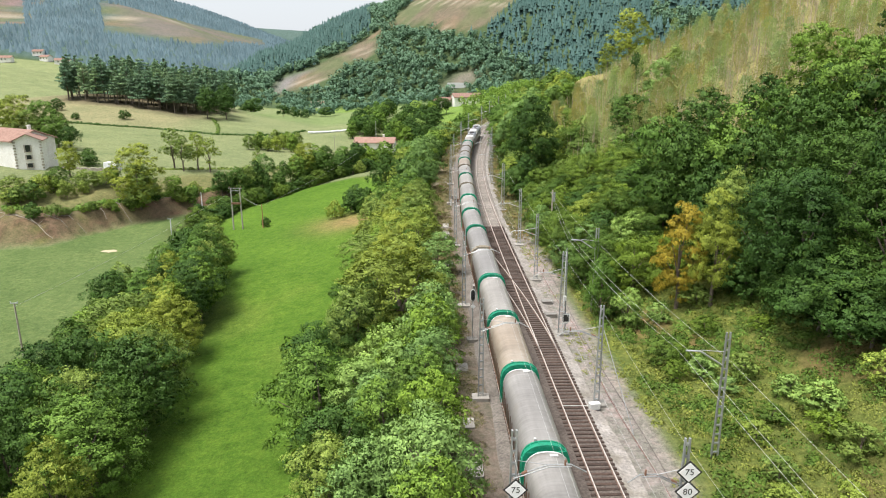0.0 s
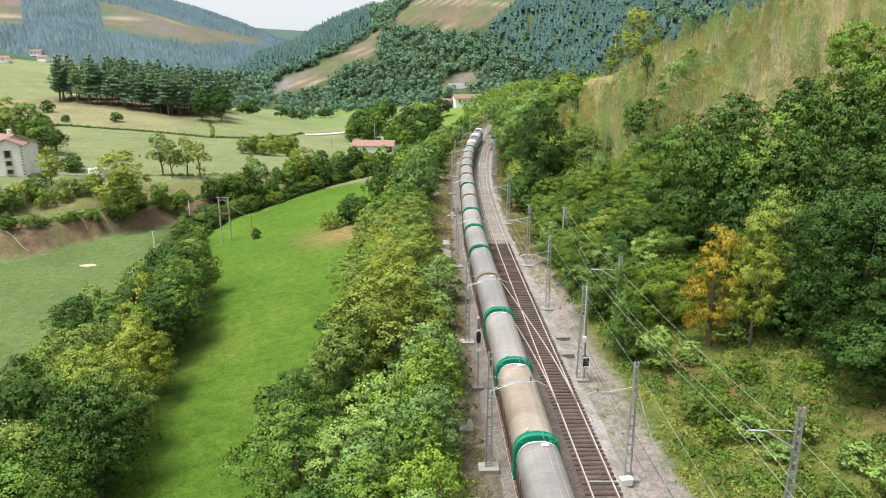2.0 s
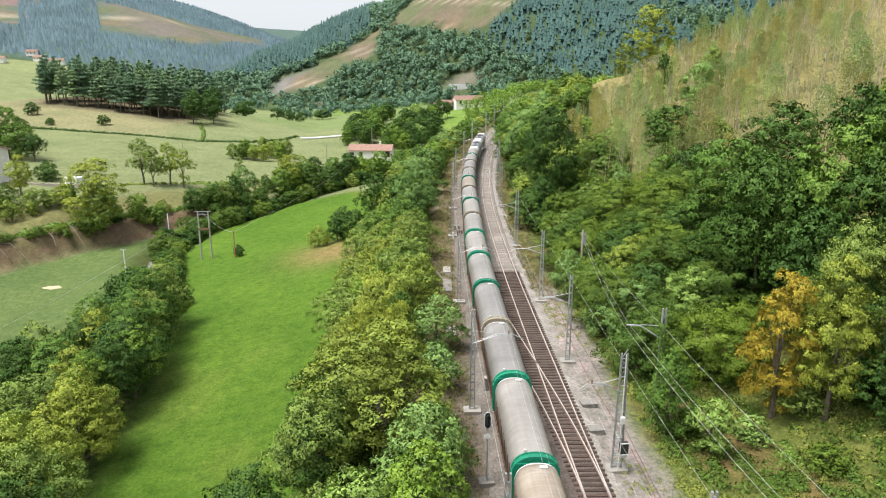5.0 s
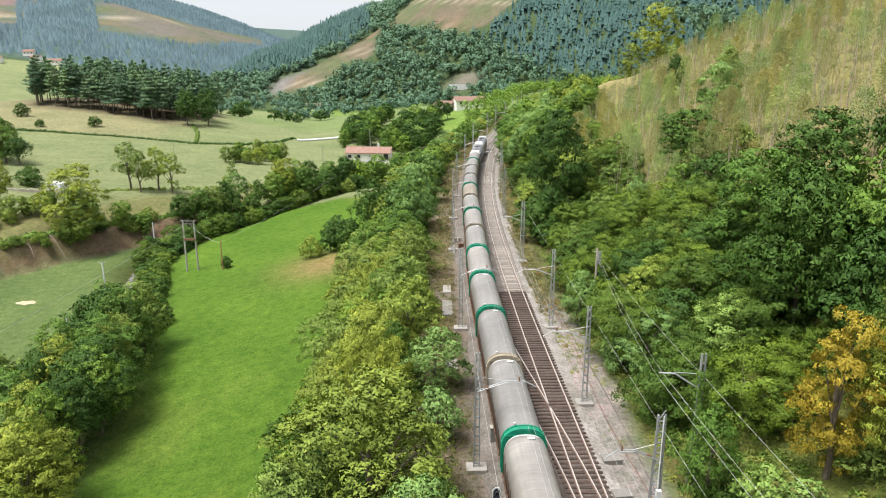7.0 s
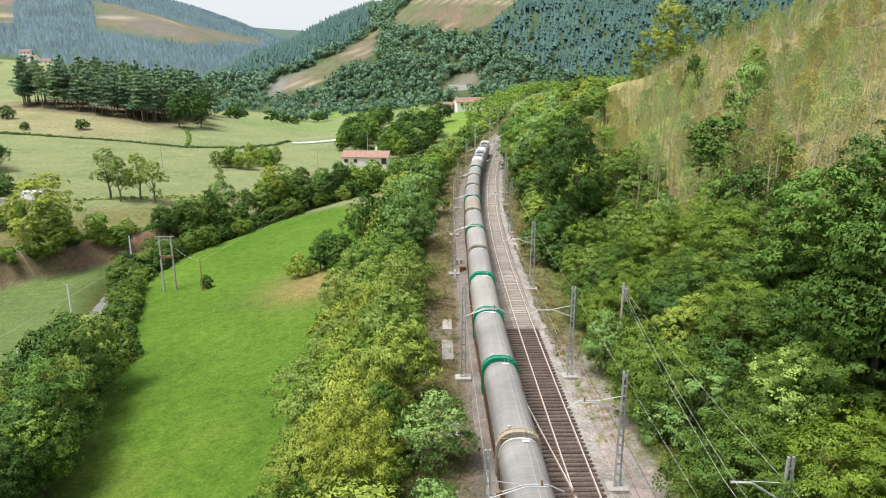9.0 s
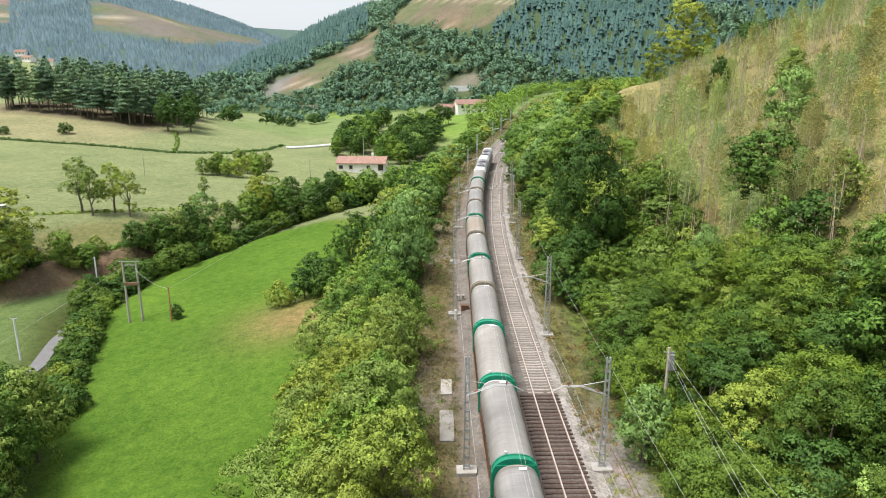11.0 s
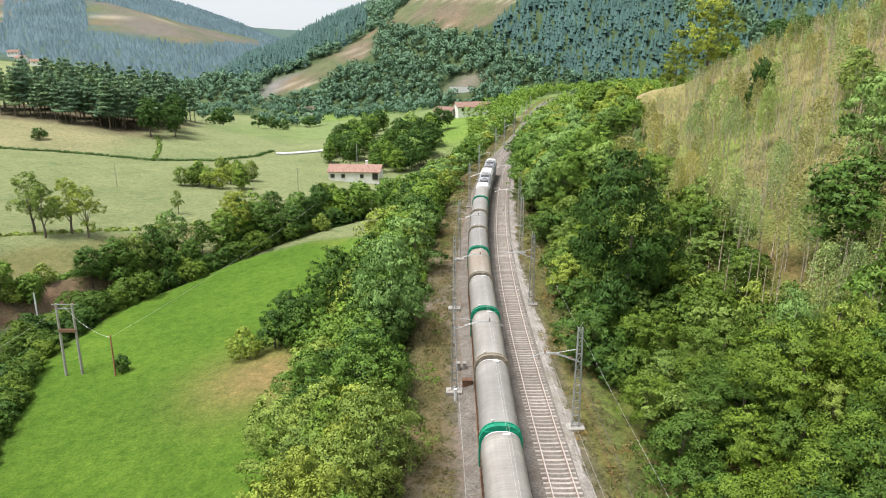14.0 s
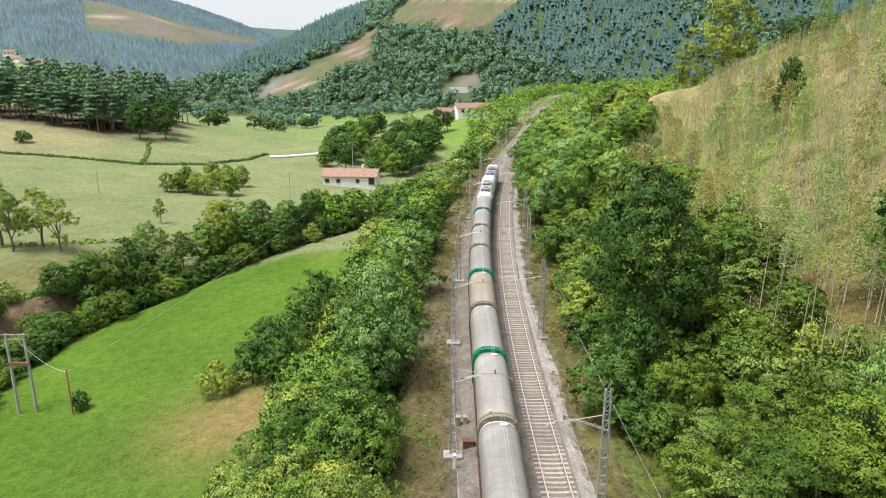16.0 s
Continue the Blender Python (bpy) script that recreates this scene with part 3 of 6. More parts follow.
build_ballast()
build_track("railway_track", right_track, -60, 880, 36, 214, "empty track of rusty rails on wood and concrete sleepers")
build_track("railway_track", left_track, -60, 880, 250, 262, "track of rusty rails under the standing train")
xo = thing("crossover", Matrix(), "rusty crossover rails leading between the two tracks", "railway points", "", "structure")
for s in (-GAUGE, GAUGE):
    rail_along("rail", crossover, s, 64, 120, xo)
for y0 in (66.0, 92.0):
    b = Build()
    for s in (-1, 1):
        pts = [offset_point(crossover, y0 + k * 2, s * 0.78, -0.03) for k in range(4)]
        b.tube(pts, 0.03, 4)
    part("check_rail", b, RAIL, xo)
b = Build()
b.box((12.84, 52.7, -0.1), (0.95, 0.55, 0.5), 8, bevel=0.1)
b.tube([(12.5, 52.7, -0.12), (10.2, 52.7, -0.12)], 0.03, 6)
tagged(part("point_machine", b, WHITE_PAINT), "white-painted point motor beside the rails", "point motor")


# ---- masts of the overhead line ----
def lattice_mast(m, h=9.0, w=0.5, rungs=True, base=True, label="grey ladder-like steel catenary mast on a concrete foot", mat_=STEEL):
    e = thing("catenary_mast", m, label, "mast", "catenary masts")
    for s in (-1, 1):
        b = Build()
        ring = lambda z, k: [(s * k / 2 - 0.05, -0.08, z), (s * k / 2 + 0.05, -0.08, z), (s * k / 2 + 0.05, 0.08, z), (s * k / 2 - 0.05, 0.08, z)]
        b.loft([ring(0, w), ring(h, w * 0.55)])
        part("leg", b, mat_, e)
    z = 0.5
    while z < h - 0.1:
        k = w * (1 - 0.45 * z / h)
        b = Build()
        b.box((0, 0, z), (k, 0.10, 0.14 if rungs else 0.06))
        part("rung", b, mat_, e)
        if not rungs:
            b = Build()
            b.tube([(-k / 2, 0, z), (k / 2, 0, z + 0.7)], 0.03, 4)
            part("diagonal", b, mat_, e)
        z += 0.75 if rungs else 0.7
    if base:
        b = Build()
        b.box((0, 0, -0.05), (1.5, 1.1, 0.5), bevel=0.06)
        part("foot", b, CONCRETE, e)
    return e


def bracket(e, reach, zarm=6.6, side=-1, two=True):
    """The bent tubular arm that holds the wires; side is where the track lies."""
    b = Build()
    p = [(0, 0.1, zarm - 0.55), (side * reach * 0.48, 0.1, zarm + 0.15), (side * reach * 0.78, 0.1, zarm + 0.15), (side * reach, 0.1, zarm - 0.35)]
    b.tube(p, 0.04, 6)
    if two:
        b.tube([(q[0], -0.12, q[2]) for q in p[:3]], 0.035, 6)
        b.tube([(0, 0, zarm + 0.55), (side * reach * 0.5, 0, zarm + 0.18)], 0.02, 4)
    arm = part("bracket", b, STEEL, e)
    b = Build()
    b.tube([(side * reach * 0.12, 0.1, zarm - 0.40), (side * reach * 0.12 + side * 0.3, 0.1, zarm - 0.22)], 0.09, 8)
    part("insulator", b, INSULATOR, arm, "brown insulator")
    b = Build()
    b.tube([(side * reach * 0.7, 0, zarm + 0.16), (side * reach * 0.7, 0, zarm + 0.5)], 0.06, 6)
    part("insulator", b, INSULATOR, arm, "brown insulator")


RIGHT_MASTS = [(33.0, 13.2), (53.6, 13.2), (88.0, 12.4), (105.7, 12.1), (131.5, 11.6), (161.5, 11.5), (185.0, 12.7), (203.0, 14.2), (232.0, 17.3), (262.0, 21.2), (-5.0, 15.5)]
LEFT_MASTS = [(33.5, 3.9), (54.8, 3.3), (78.0, 2.5), (105.3, 1.95), (138.0, 1.5), (160.0, 1.8), (181.5, 2.8), (220.0, 5.7), (252.0, 9.2), (290.0, 16.0), (-2.0, 5.0)]
RIGHT_MASTS += [(y, float(right_track(y)) + 3.4) for y in (305.0, 345.0, 385.0, 425.0)]
LEFT_MASTS += [(y, float(left_track(y)) - 2.6) for y in (325.0, 360.0, 395.0, 430.0, 465.0)]
for i, (y, x) in enumerate(RIGHT_MASTS):
    h = along(right_track, y)[1]
    e = lattice_mast(pose(x, y, -0.5, 0, 0, h), 9.1, 0.42 if i < 4 else 0.62, i < 4, label="grey lattice catenary mast on a concrete foot beside the gravel")
    bracket(e, x - float(right_track(y)) + 1.4, 6.7, -1)
for i, (y, x) in enumerate(LEFT_MASTS):
    h = along(left_track, y)[1]
    e = lattice_mast(pose(x, y, -0.5, 0, 0, h), 9.3, 0.42, True, label="slim grey catenary mast on a concrete foot beside the train")
    bracket(e, float(left_track(y)) - x + 1.2, 6.9, 1)

# the tall lattice mast out in the grass, its twin in the bushes and the feeder wires
FEED = [(20.3, 45.5, 8.9), (17.6, 76.0, 9.0), (17.7, 109.5, 8.25)]
for k, (x, y, h) in enumerate(FEED[:2]):
    e = lattice_mast(pose(x, y, gz(x, y), 0, 0, 4), h + 1.2, 0.48, True, False, "tall galvanised lattice mast standing in rough grass")
    b = Build()
    b.tube([(-0.1, 0, h - 1.4), (-1.9, 0, h - 0.2), (-3.0, 0, h - 0.1)], 0.07, 6)
    b.tube([(-0.1, 0, h - 0.3), (-1.9, 0, h - 0.1)], 0.025, 4)
    part("bracket", b, STEEL, e)
x, y, h = FEED[2]
e = thing("wooden_pole", pose(x, y, gz(x, y)), "weathered wooden pole with a grey line box in bushes", "pole")
b = Build()
b.tube([(0, 0, -0.5), (0, 0, h)], 0.15, 8, r2=0.11)
part("shaft", b, WOOD_POLE, e)
b = Build()
b.box((0.22, -0.1, h - 1.2), (0.4, 0.35, 1.3), bevel=0.05)
b.tube([(-0.4, 0, h - 0.4), (0.5, 0, h - 0.4)], 0.05, 6)
part("line_box", b, STEEL, e)


def climbing_ivy(x, y, z0, z1, r, seed):
    """Leaves in a ragged sleeve round a mast."""
    rng = np.random.default_rng(seed)
    n = 3000
    u, a = rng.uniform(0, 1, n), rng.uniform(0, 6.2832, n)
    q = r * np.sqrt(rng.uniform(0.15, 1, n)) * (0.65 + 0.35 * np.sin(u * 9 + 2 * np.sin(a))) * np.sqrt(np.clip(1.15 - u, 0.1, 1))
    d = np.stack([np.cos(a), np.sin(a), np.full(n, 0.4)], 1)
    v, f = leaf_mesh(np.stack([x + q * d[:, 0], y + q * d[:, 1], z0 + (z1 - z0) * u], 1), d, 0.10, rng)
    ob = soft_normals(link_mesh("ivy", v.tolist(), f, LEAF["mid"]), np.repeat(d + rng.normal(size=d.shape) * 0.3, 3, axis=0))
    return tagged(ob, "green ivy climbing round a lattice mast", "climbing plant", kind="stuff")


def sag(a, b_, drop, n=10):
    a, b_ = Vector(a), Vector(b_)
    return [a.lerp(b_, k / n) - Vector((0, 0, drop * 4 * (k / n) * (1 - k / n))) for k in range(n + 1)]


def wire_run(name, pts, drop, r, label):
    b = Build()
    run = []
    for p, q in zip(pts, pts[1:]):
        run += sag(p, q, drop)[1 if run else 0:]
    b.tube(run, r, 4)
    return tagged(part(name, b, WIRE), label, "wire", "overhead wires")


for fn, masts in ((right_track, RIGHT_MASTS), (left_track, LEFT_MASTS)):
    ys = sorted(m[0] for m in masts)
    wire_run("contact_wire", [(float(fn(y)), y, 5.35) for y in ys], 0.02, 0.009, "thin copper contact wire hanging above the track")
    wire_run("carrier_wire", [(float(fn(y)), y, 6.75) for y in ys], 0.35, 0.009, "thin carrier wire hanging above the track")
wire_run("feeder_wire", [(18.9, -10.0, 9.2), (17.4, 45.5, 8.3), (14.8, 76.0, 8.4), (17.8, 109.4, 6.9)], 0.5, 0.010, "pale feeder wire hanging beside the hillside")
wire_run("feeder_wire", [(18.3, -10.0, 9.2), (16.7, 45.5, 8.3), (14.3, 76.0, 8.4), (17.5, 109.4, 7.2)], 0.55, 0.010, "pale feeder wire hanging beside the hillside")
wire_run("feeder_wire", [(22.0, -10.0, 8.3), (20.6, 45.5, 7.4), (17.7, 76.0, 8.0), (17.9, 109.4, 7.0)], 0.4, 0.010, "pale feeder wire hanging beside the hillside")
wire_run("earth_wire", [(x + 0.15, y, 7.9) for y, x in sorted(RIGHT_MASTS)], 0.12, 0.008, "thin earth wire along the lattice masts")
wire_run("earth_wire", [(x - 0.15, y, 8.0) for y, x in sorted(LEFT_MASTS)], 0.12, 0.008, "thin earth wire along the slim masts")


# stay of the second mast
b = Build()
b.tube([(13.45, 53.6, 6.4), (15.1, 48.6, -0.4)], 0.035, 5)
tagged(part("mast_stay", b, STEEL), "pale steel stay rod running from a mast to the gravel", "stay")


# ---- signals, boards and boxes beside the line ----
def speed_board(m, texts, zs, label):
    e = thing("speed_board", m, label, "speed sign", "speed boards")
    b = Build()
    b.tube([(0, 0.06, 0), (0, 0.06, zs[0] + 0.3)], 0.05, 6)
    part("post", b, BLACK, e)
    for t, z in zip(texts, zs):
        b = Build()
        b.box((0, 0, 0), (0.98, 0.05, 0.98))
        rim = part("rim", b, BLACK, e)
        rim.matrix_basis = pose(0, 0, z) @ Matrix.Rotation(radians(45), 4, "Y")
        b = Build()
        b.box((0, -0.03, 0), (0.82, 0.02, 0.82))
        f = part("plate", b, SIGN_WHITE, e)
        f.matrix_basis = rim.matrix_basis.copy()
        words("number", t, 0.52, BLACK, e, pose(0, -0.046, z - 0.0, 90, 0, 0))
    return e


speed_board(pose(13.15, 32.2, -0.5), ("75", "80"), (7.55, 6.35), "two white diamond speed boards with black rims on a mast")
speed_board(pose(4.0, 33.0, -0.5), ("75",), (5.9,), "white diamond speed board with a black rim")


def light_signal(m, h, label):
    e = thing("railway_signal", m, label, "railway signal", "signals")
    b = Build()
    b.tube([(0, 0, 0), (0, 0, h)], 0.07, 8)
    b.tube([(0.0, 0.3, 0), (0.0, 0.3, h - 1.2)], 0.03, 5)
    z = 0.5
    while z < h - 1.2:
        b.tube([(0, 0, z), (0, 0.3, z)], 0.02, 4)
        z += 0.35
    part("post", b, STEEL, e)
    b = Build()
    pts = [(0.26 * math.cos(a), 0.55 * math.sin(a) * 0.6 + (0.32 if math.sin(a) > 0 else -0.32)) for a in [k * 6.2832 / 20 for k in range(20)]]
    b.loft([[(p[0], -0.1, h + p[1]) for p in pts], [(p[0], -0.06, h + p[1]) for p in pts]])
    part("rim", b, WHITE_PAINT, e)
    b = Build()
    b.loft([[(p[0] * 0.8, -0.13, h + p[1] * 0.9) for p in pts], [(p[0] * 0.8, -0.09, h + p[1] * 0.9) for p in pts]])
    b.box((0, 0.1, h), (0.34, 0.3, 0.9))
    head = part("head", b, BLACK, e)
    for z in (-0.33, 0.0, 0.33):
        b = Build()
        ring = [(0.1 * math.cos(k * 0.6283), 0.1 * math.sin(k * 0.6283)) for k in range(10)]
        b.loft([[(p[0], -0.13, h + z + p[1]) for p in ring], [(p[0], -0.3, h + z + p[1] * 1.0 + 0.02) for p in ring]], caps=False)
        part("lamp_hood", b, BLACK, head)
    b = Build()
    ring = [(0.2 * math.cos(k * 0.6283), 0.2 * math.sin(k * 0.6283)) for k in range(10)]
    b.loft([[(p[0], -0.1, h - 1.25 + p[1]) for p in ring], [(p[0], -0.06, h - 1.25 + p[1]) for p in ring]])
    b.box((0, -0.05, h - 1.25), (0.5, 0.04, 0.04))
    part("small_disc", b, WHITE_PAINT, e)
    b = Build()
    b.box((0, 0.1, -0.1), (1.1, 0.9, 0.5), bevel=0.05)
    part("foot", b, CONCRETE, e)
    return e


light_signal(pose(3.1, 67.5, -0.4, 0, 0, 6), 5.0, "slim signal post with a black light head and white rim")

# the lattice signal mast beside the gravel
e = lattice_mast(pose(12.8, 69.3, -0.5, 0, 0, 5), 9.3, 0.75, False, True, "tall lattice mast carrying a small black signal lamp")
bracket(e, 3.2, 6.9, -1)
b = Build()
b.box((0.25, -0.5, 2.1), (0.62, 0.4, 0.85), bevel=0.05)
box_ = part("lamp_box", b, BLACK, e)
b = Build()
for s in ((-0.34, 0), (0.34, 0)):
    b.box((0.25 + s[0], -0.72, 2.1), (0.06, 0.05, 0.95))
for s in (-0.45, 0.45):
    b.box((0.25, -0.72, 2.1 + s), (0.7, 0.05, 0.06))
b.box((0.25, -0.5, 1.5), (0.45, 0.3, 0.2))
part("lamp_rim", b, WHITE_PAINT, box_, "white rim")
b = Build()
b.tube([(0.05, -0.2, 0), (0.05, -0.2, 9.3)], 0.04, 6)
b.box((0.1, -0.3, 4.2), (0.3, 0.25, 0.5))
part("conduit", b, WHITE_PAINT, e)


def cabinet(x, y, s, rz, mat_, label, name="trackside_cabinet"):
    e = thing(name, pose(x, y, -0.6, 0, 0, rz), label, "cabinet", "trackside boxes")
    b = Build()
    b.box((0, 0, s[2] / 2), s, bevel=0.04)
    body = part("body", b, mat_, e)
    b = Build()
    b.box((0, 0, s[2] + 0.04), (s[0] * 1.12, s[1] * 1.12, 0.08), bevel=0.04)
    part("lid", b, mat_, body)
    return e


cabinet(2.75, 139.2, (0.9, 0.6, 0.75), 2, RUST_STEEL, "small rusty box with a pale lid beside the rails")
cabinet(1.6, 136.5, (0.25, 0.25, 1.1), 2, PLASTIC_WHITE, "slim white marker post in the weeds", "marker_post")
cabinet(4.0, 81.5, (0.55, 0.5, 1.5), 4, CONCRETE, "grey upright relay cabinet beside the ballast")
cabinet(2.6, 143.0, (0.35, 0.5, 0.7), 4, CONCRETE, "small pair of grey boxes beside the slim masts")
cabinet(2.0, 143.0, (0.35, 0.5, 0.7), 4, CONCRETE, "small pair of grey boxes beside the slim masts")
cabinet(12.4, 74.5, (1.2, 0.8, 0.45), 6, CONCRETE, "low concrete cable chest in the gravel")
cabinet(12.7, 79.0, (1.3, 0.9, 0.4), 6, CONCRETE, "low concrete cable chest in the gravel")
for y, w, l_ in ((44.0, 1.6, 2.2), (50.5, 1.2, 1.6), (61.0, 1.5, 1.8), (96.0, 1.5, 2.6), (112.0, 1.6, 5.0), (119.0, 1.4, 3.0)):
    b = Build()
    b.box((0, 0, 0), (0.75 * w, l_, 0.3), bevel=0.08)
    o = part("concrete_slab", b, CONCRETE)
    o.matrix_basis = pose(float(left_track(y)) - 4.2, y, -0.60, 0, 0, along(left_track, y)[1])
    tagged(o, "weathered concrete cable slab in the weeds by the train", "slab", "concrete slabs")
b = Build()
b.tube([(float(middle(y)) + 6.3 + 0.25 * math.sin(y * 0.2), y, -0.46) for y in np.arange(20, 190, 4.0)], 0.022, 5)
tagged(part("red_cable", b, CABLE_RED), "thin red cable lying along the gravel edge", "cable")
b = Build()
b.tube([(float(middle(y)) + 7.0 + 0.2 * math.sin(y * 0.15 + 1), y, -0.48) for y in np.arange(20, 190, 4.0)], 0.03, 5)
tagged(part("rusty_pipe", b, DARK_STEEL), "thin rusty pipe lying along the gravel edge", "pipe")


# ---- the train ----
def hood_profile(w, z0, z1, n=16):
    """Vertical sides, then a round roof."""
    zs = z1 - 1.45
    pts = [(-w / 2, z0), (-w / 2, zs)]
    for k in range(1, n):
        a = math.pi * (1 - k / n)
        pts.append((w / 2 * (abs(math.cos(a)) ** 0.8) * (1 if math.cos(a) > 0 else -1), zs + 1.45 * math.sin(a) ** 0.85))
    return pts + [(w / 2, zs), (w / 2, z0)]


def build_wagon(m, tan, green_end, dull):
    e = thing("hood_wagon", m, ("tan-stained" if tan else "grey") + " tarpaulin hood wagon" + (" with green end hoops" if green_end else " with dull brown end hoops"), "railway wagon", "wagons of the train")
    b = Build()
    L = 5.62
    rings = []
    ys = np.linspace(-L, L, 31)
    for i, y in enumerate(ys):
        s = 1.0 - 0.014 * (i % 2) - (0.02 if i in (0, 30) else 0)
        rings.append([(x * s, y, 1.1 + (z - 1.1) * s) for x, z in hood_profile(2.96, 1.1, 4.22)])
    b.loft(rings)
    ob = part("hood", b, TARP_TAN if tan else TARP, e, soft=True)
    for s, k in ((-1, green_end),):
        b = Build()
        wide = 0.62
        yc = s * (L + 0.02)
        b.loft([[(x, yc + yy, z) for x, z in hood_profile(w, 1.0, top)] for yy, w, top in ((-wide / 2, 3.16, 4.36), (-wide / 2 + 0.09, 3.16, 4.36), (-wide / 2 + 0.11, 3.06, 4.29), (wide / 2 - 0.11, 3.06, 4.29), (wide / 2 - 0.09, 3.16, 4.36), (wide / 2, 3.16, 4.36))])
        # stiffening ribs across the hoop
        for (x0, z0), (x1, z1) in zip(hood_profile(3.1, 1.0, 4.32)[2:-2:2], hood_profile(3.1, 1.0, 4.32)[3:-1:2]):
            b.tube([(x0, yc - wide / 2 + 0.05, z0), (x0, yc + wide / 2 - 0.05, z0)], 0.045, 4)
        part("end_hoop", b, GREEN if k else (DULL if dull else TARP_TAN), e)
    b = Build()
    b.loft([[(x, L + yy, z) for x, z in hood_profile(2.9, 1.12, 4.16)] for yy in (-0.02, 0.1)])
    part("end_strip", b, WHITE_PAINT if green_end else TARP_TAN, e)
    b = Build()
    b.box((0, -L - 0.37, 2.5), (2.5, 0.06, 2.8))
    part("end_wall", b, GREEN if green_end else DULL, e)
    b = Build()
    b.box((0, 0, 0.98), (2.7, 11.4, 0.24))
    for s in (-1, 1):
        b.box((s * 1.32, 0, 0.95), (0.12, 11.5, 0.3))
    under = part("underframe", b, DARK_STEEL, e)
    for y in (-4.6, -2.9, 2.9, 4.6):
        b = Build()
        for s in (-1, 1):
            ring = [(0.45 * math.cos(k * 0.5236), 0.45 * math.sin(k * 0.5236)) for k in range(12)]
            b.loft([[(s * 0.80, y + p[0], 0.46 + p[1]) for p in ring], [(s * 0.94, y + p[0], 0.46 + p[1]) for p in ring]])
        b.tube([(-0.95, y, 0.46), (0.95, y, 0.46)], 0.08, 6)
        part("wheelset", b, RUST_STEEL, e)
    for s in (-1, 1):
        b = Build()
        b.box((s * 1.05, -3.75, 0.6), (0.16, 2.9, 0.3))
        b.box((s * 1.05, 3.75, 0.6), (0.16, 2.9, 0.3))
        part("bogie_side", b, DARK_STEEL, e)
        for yy in (-1, 1):
            b = Build()
            b.tube([(s * 0.9, yy * 5.7, 1.05), (s * 0.9, yy * 6.0, 1.05)], 0.11, 8)
            part("buffer", b, DARK_STEEL, under)
        b = Build()
        for k in range(12):
            b.box((s * 1.5, -5.2 + k * 0.95, 2.0), (0.04, 0.07, 1.7))
        b.box((s * 1.5, 0, 1.15), (0.05, 11.2, 0.16))
        part("side_rail", b, RUST_STEEL, e)
    b = Build()
    b.tube([(-0.6, -L + 0.6, 4.2), (-0.6, -L + 0.6, 4.32)], 0.09, 8)
    part("vent", b, WHITE_PAINT, ob, "white vent")
    b = Build()
    b.box((0.3, L - 0.5, 4.24), (0.5, 0.25, 0.06))
    part("roof_patch", b, WHITE_PAINT, ob, "white patch")
    return e


DULL = surface("dull_hoop", (0.20, 0.17, 0.12), (0.28, 0.24, 0.18), 1.5, 0.7)


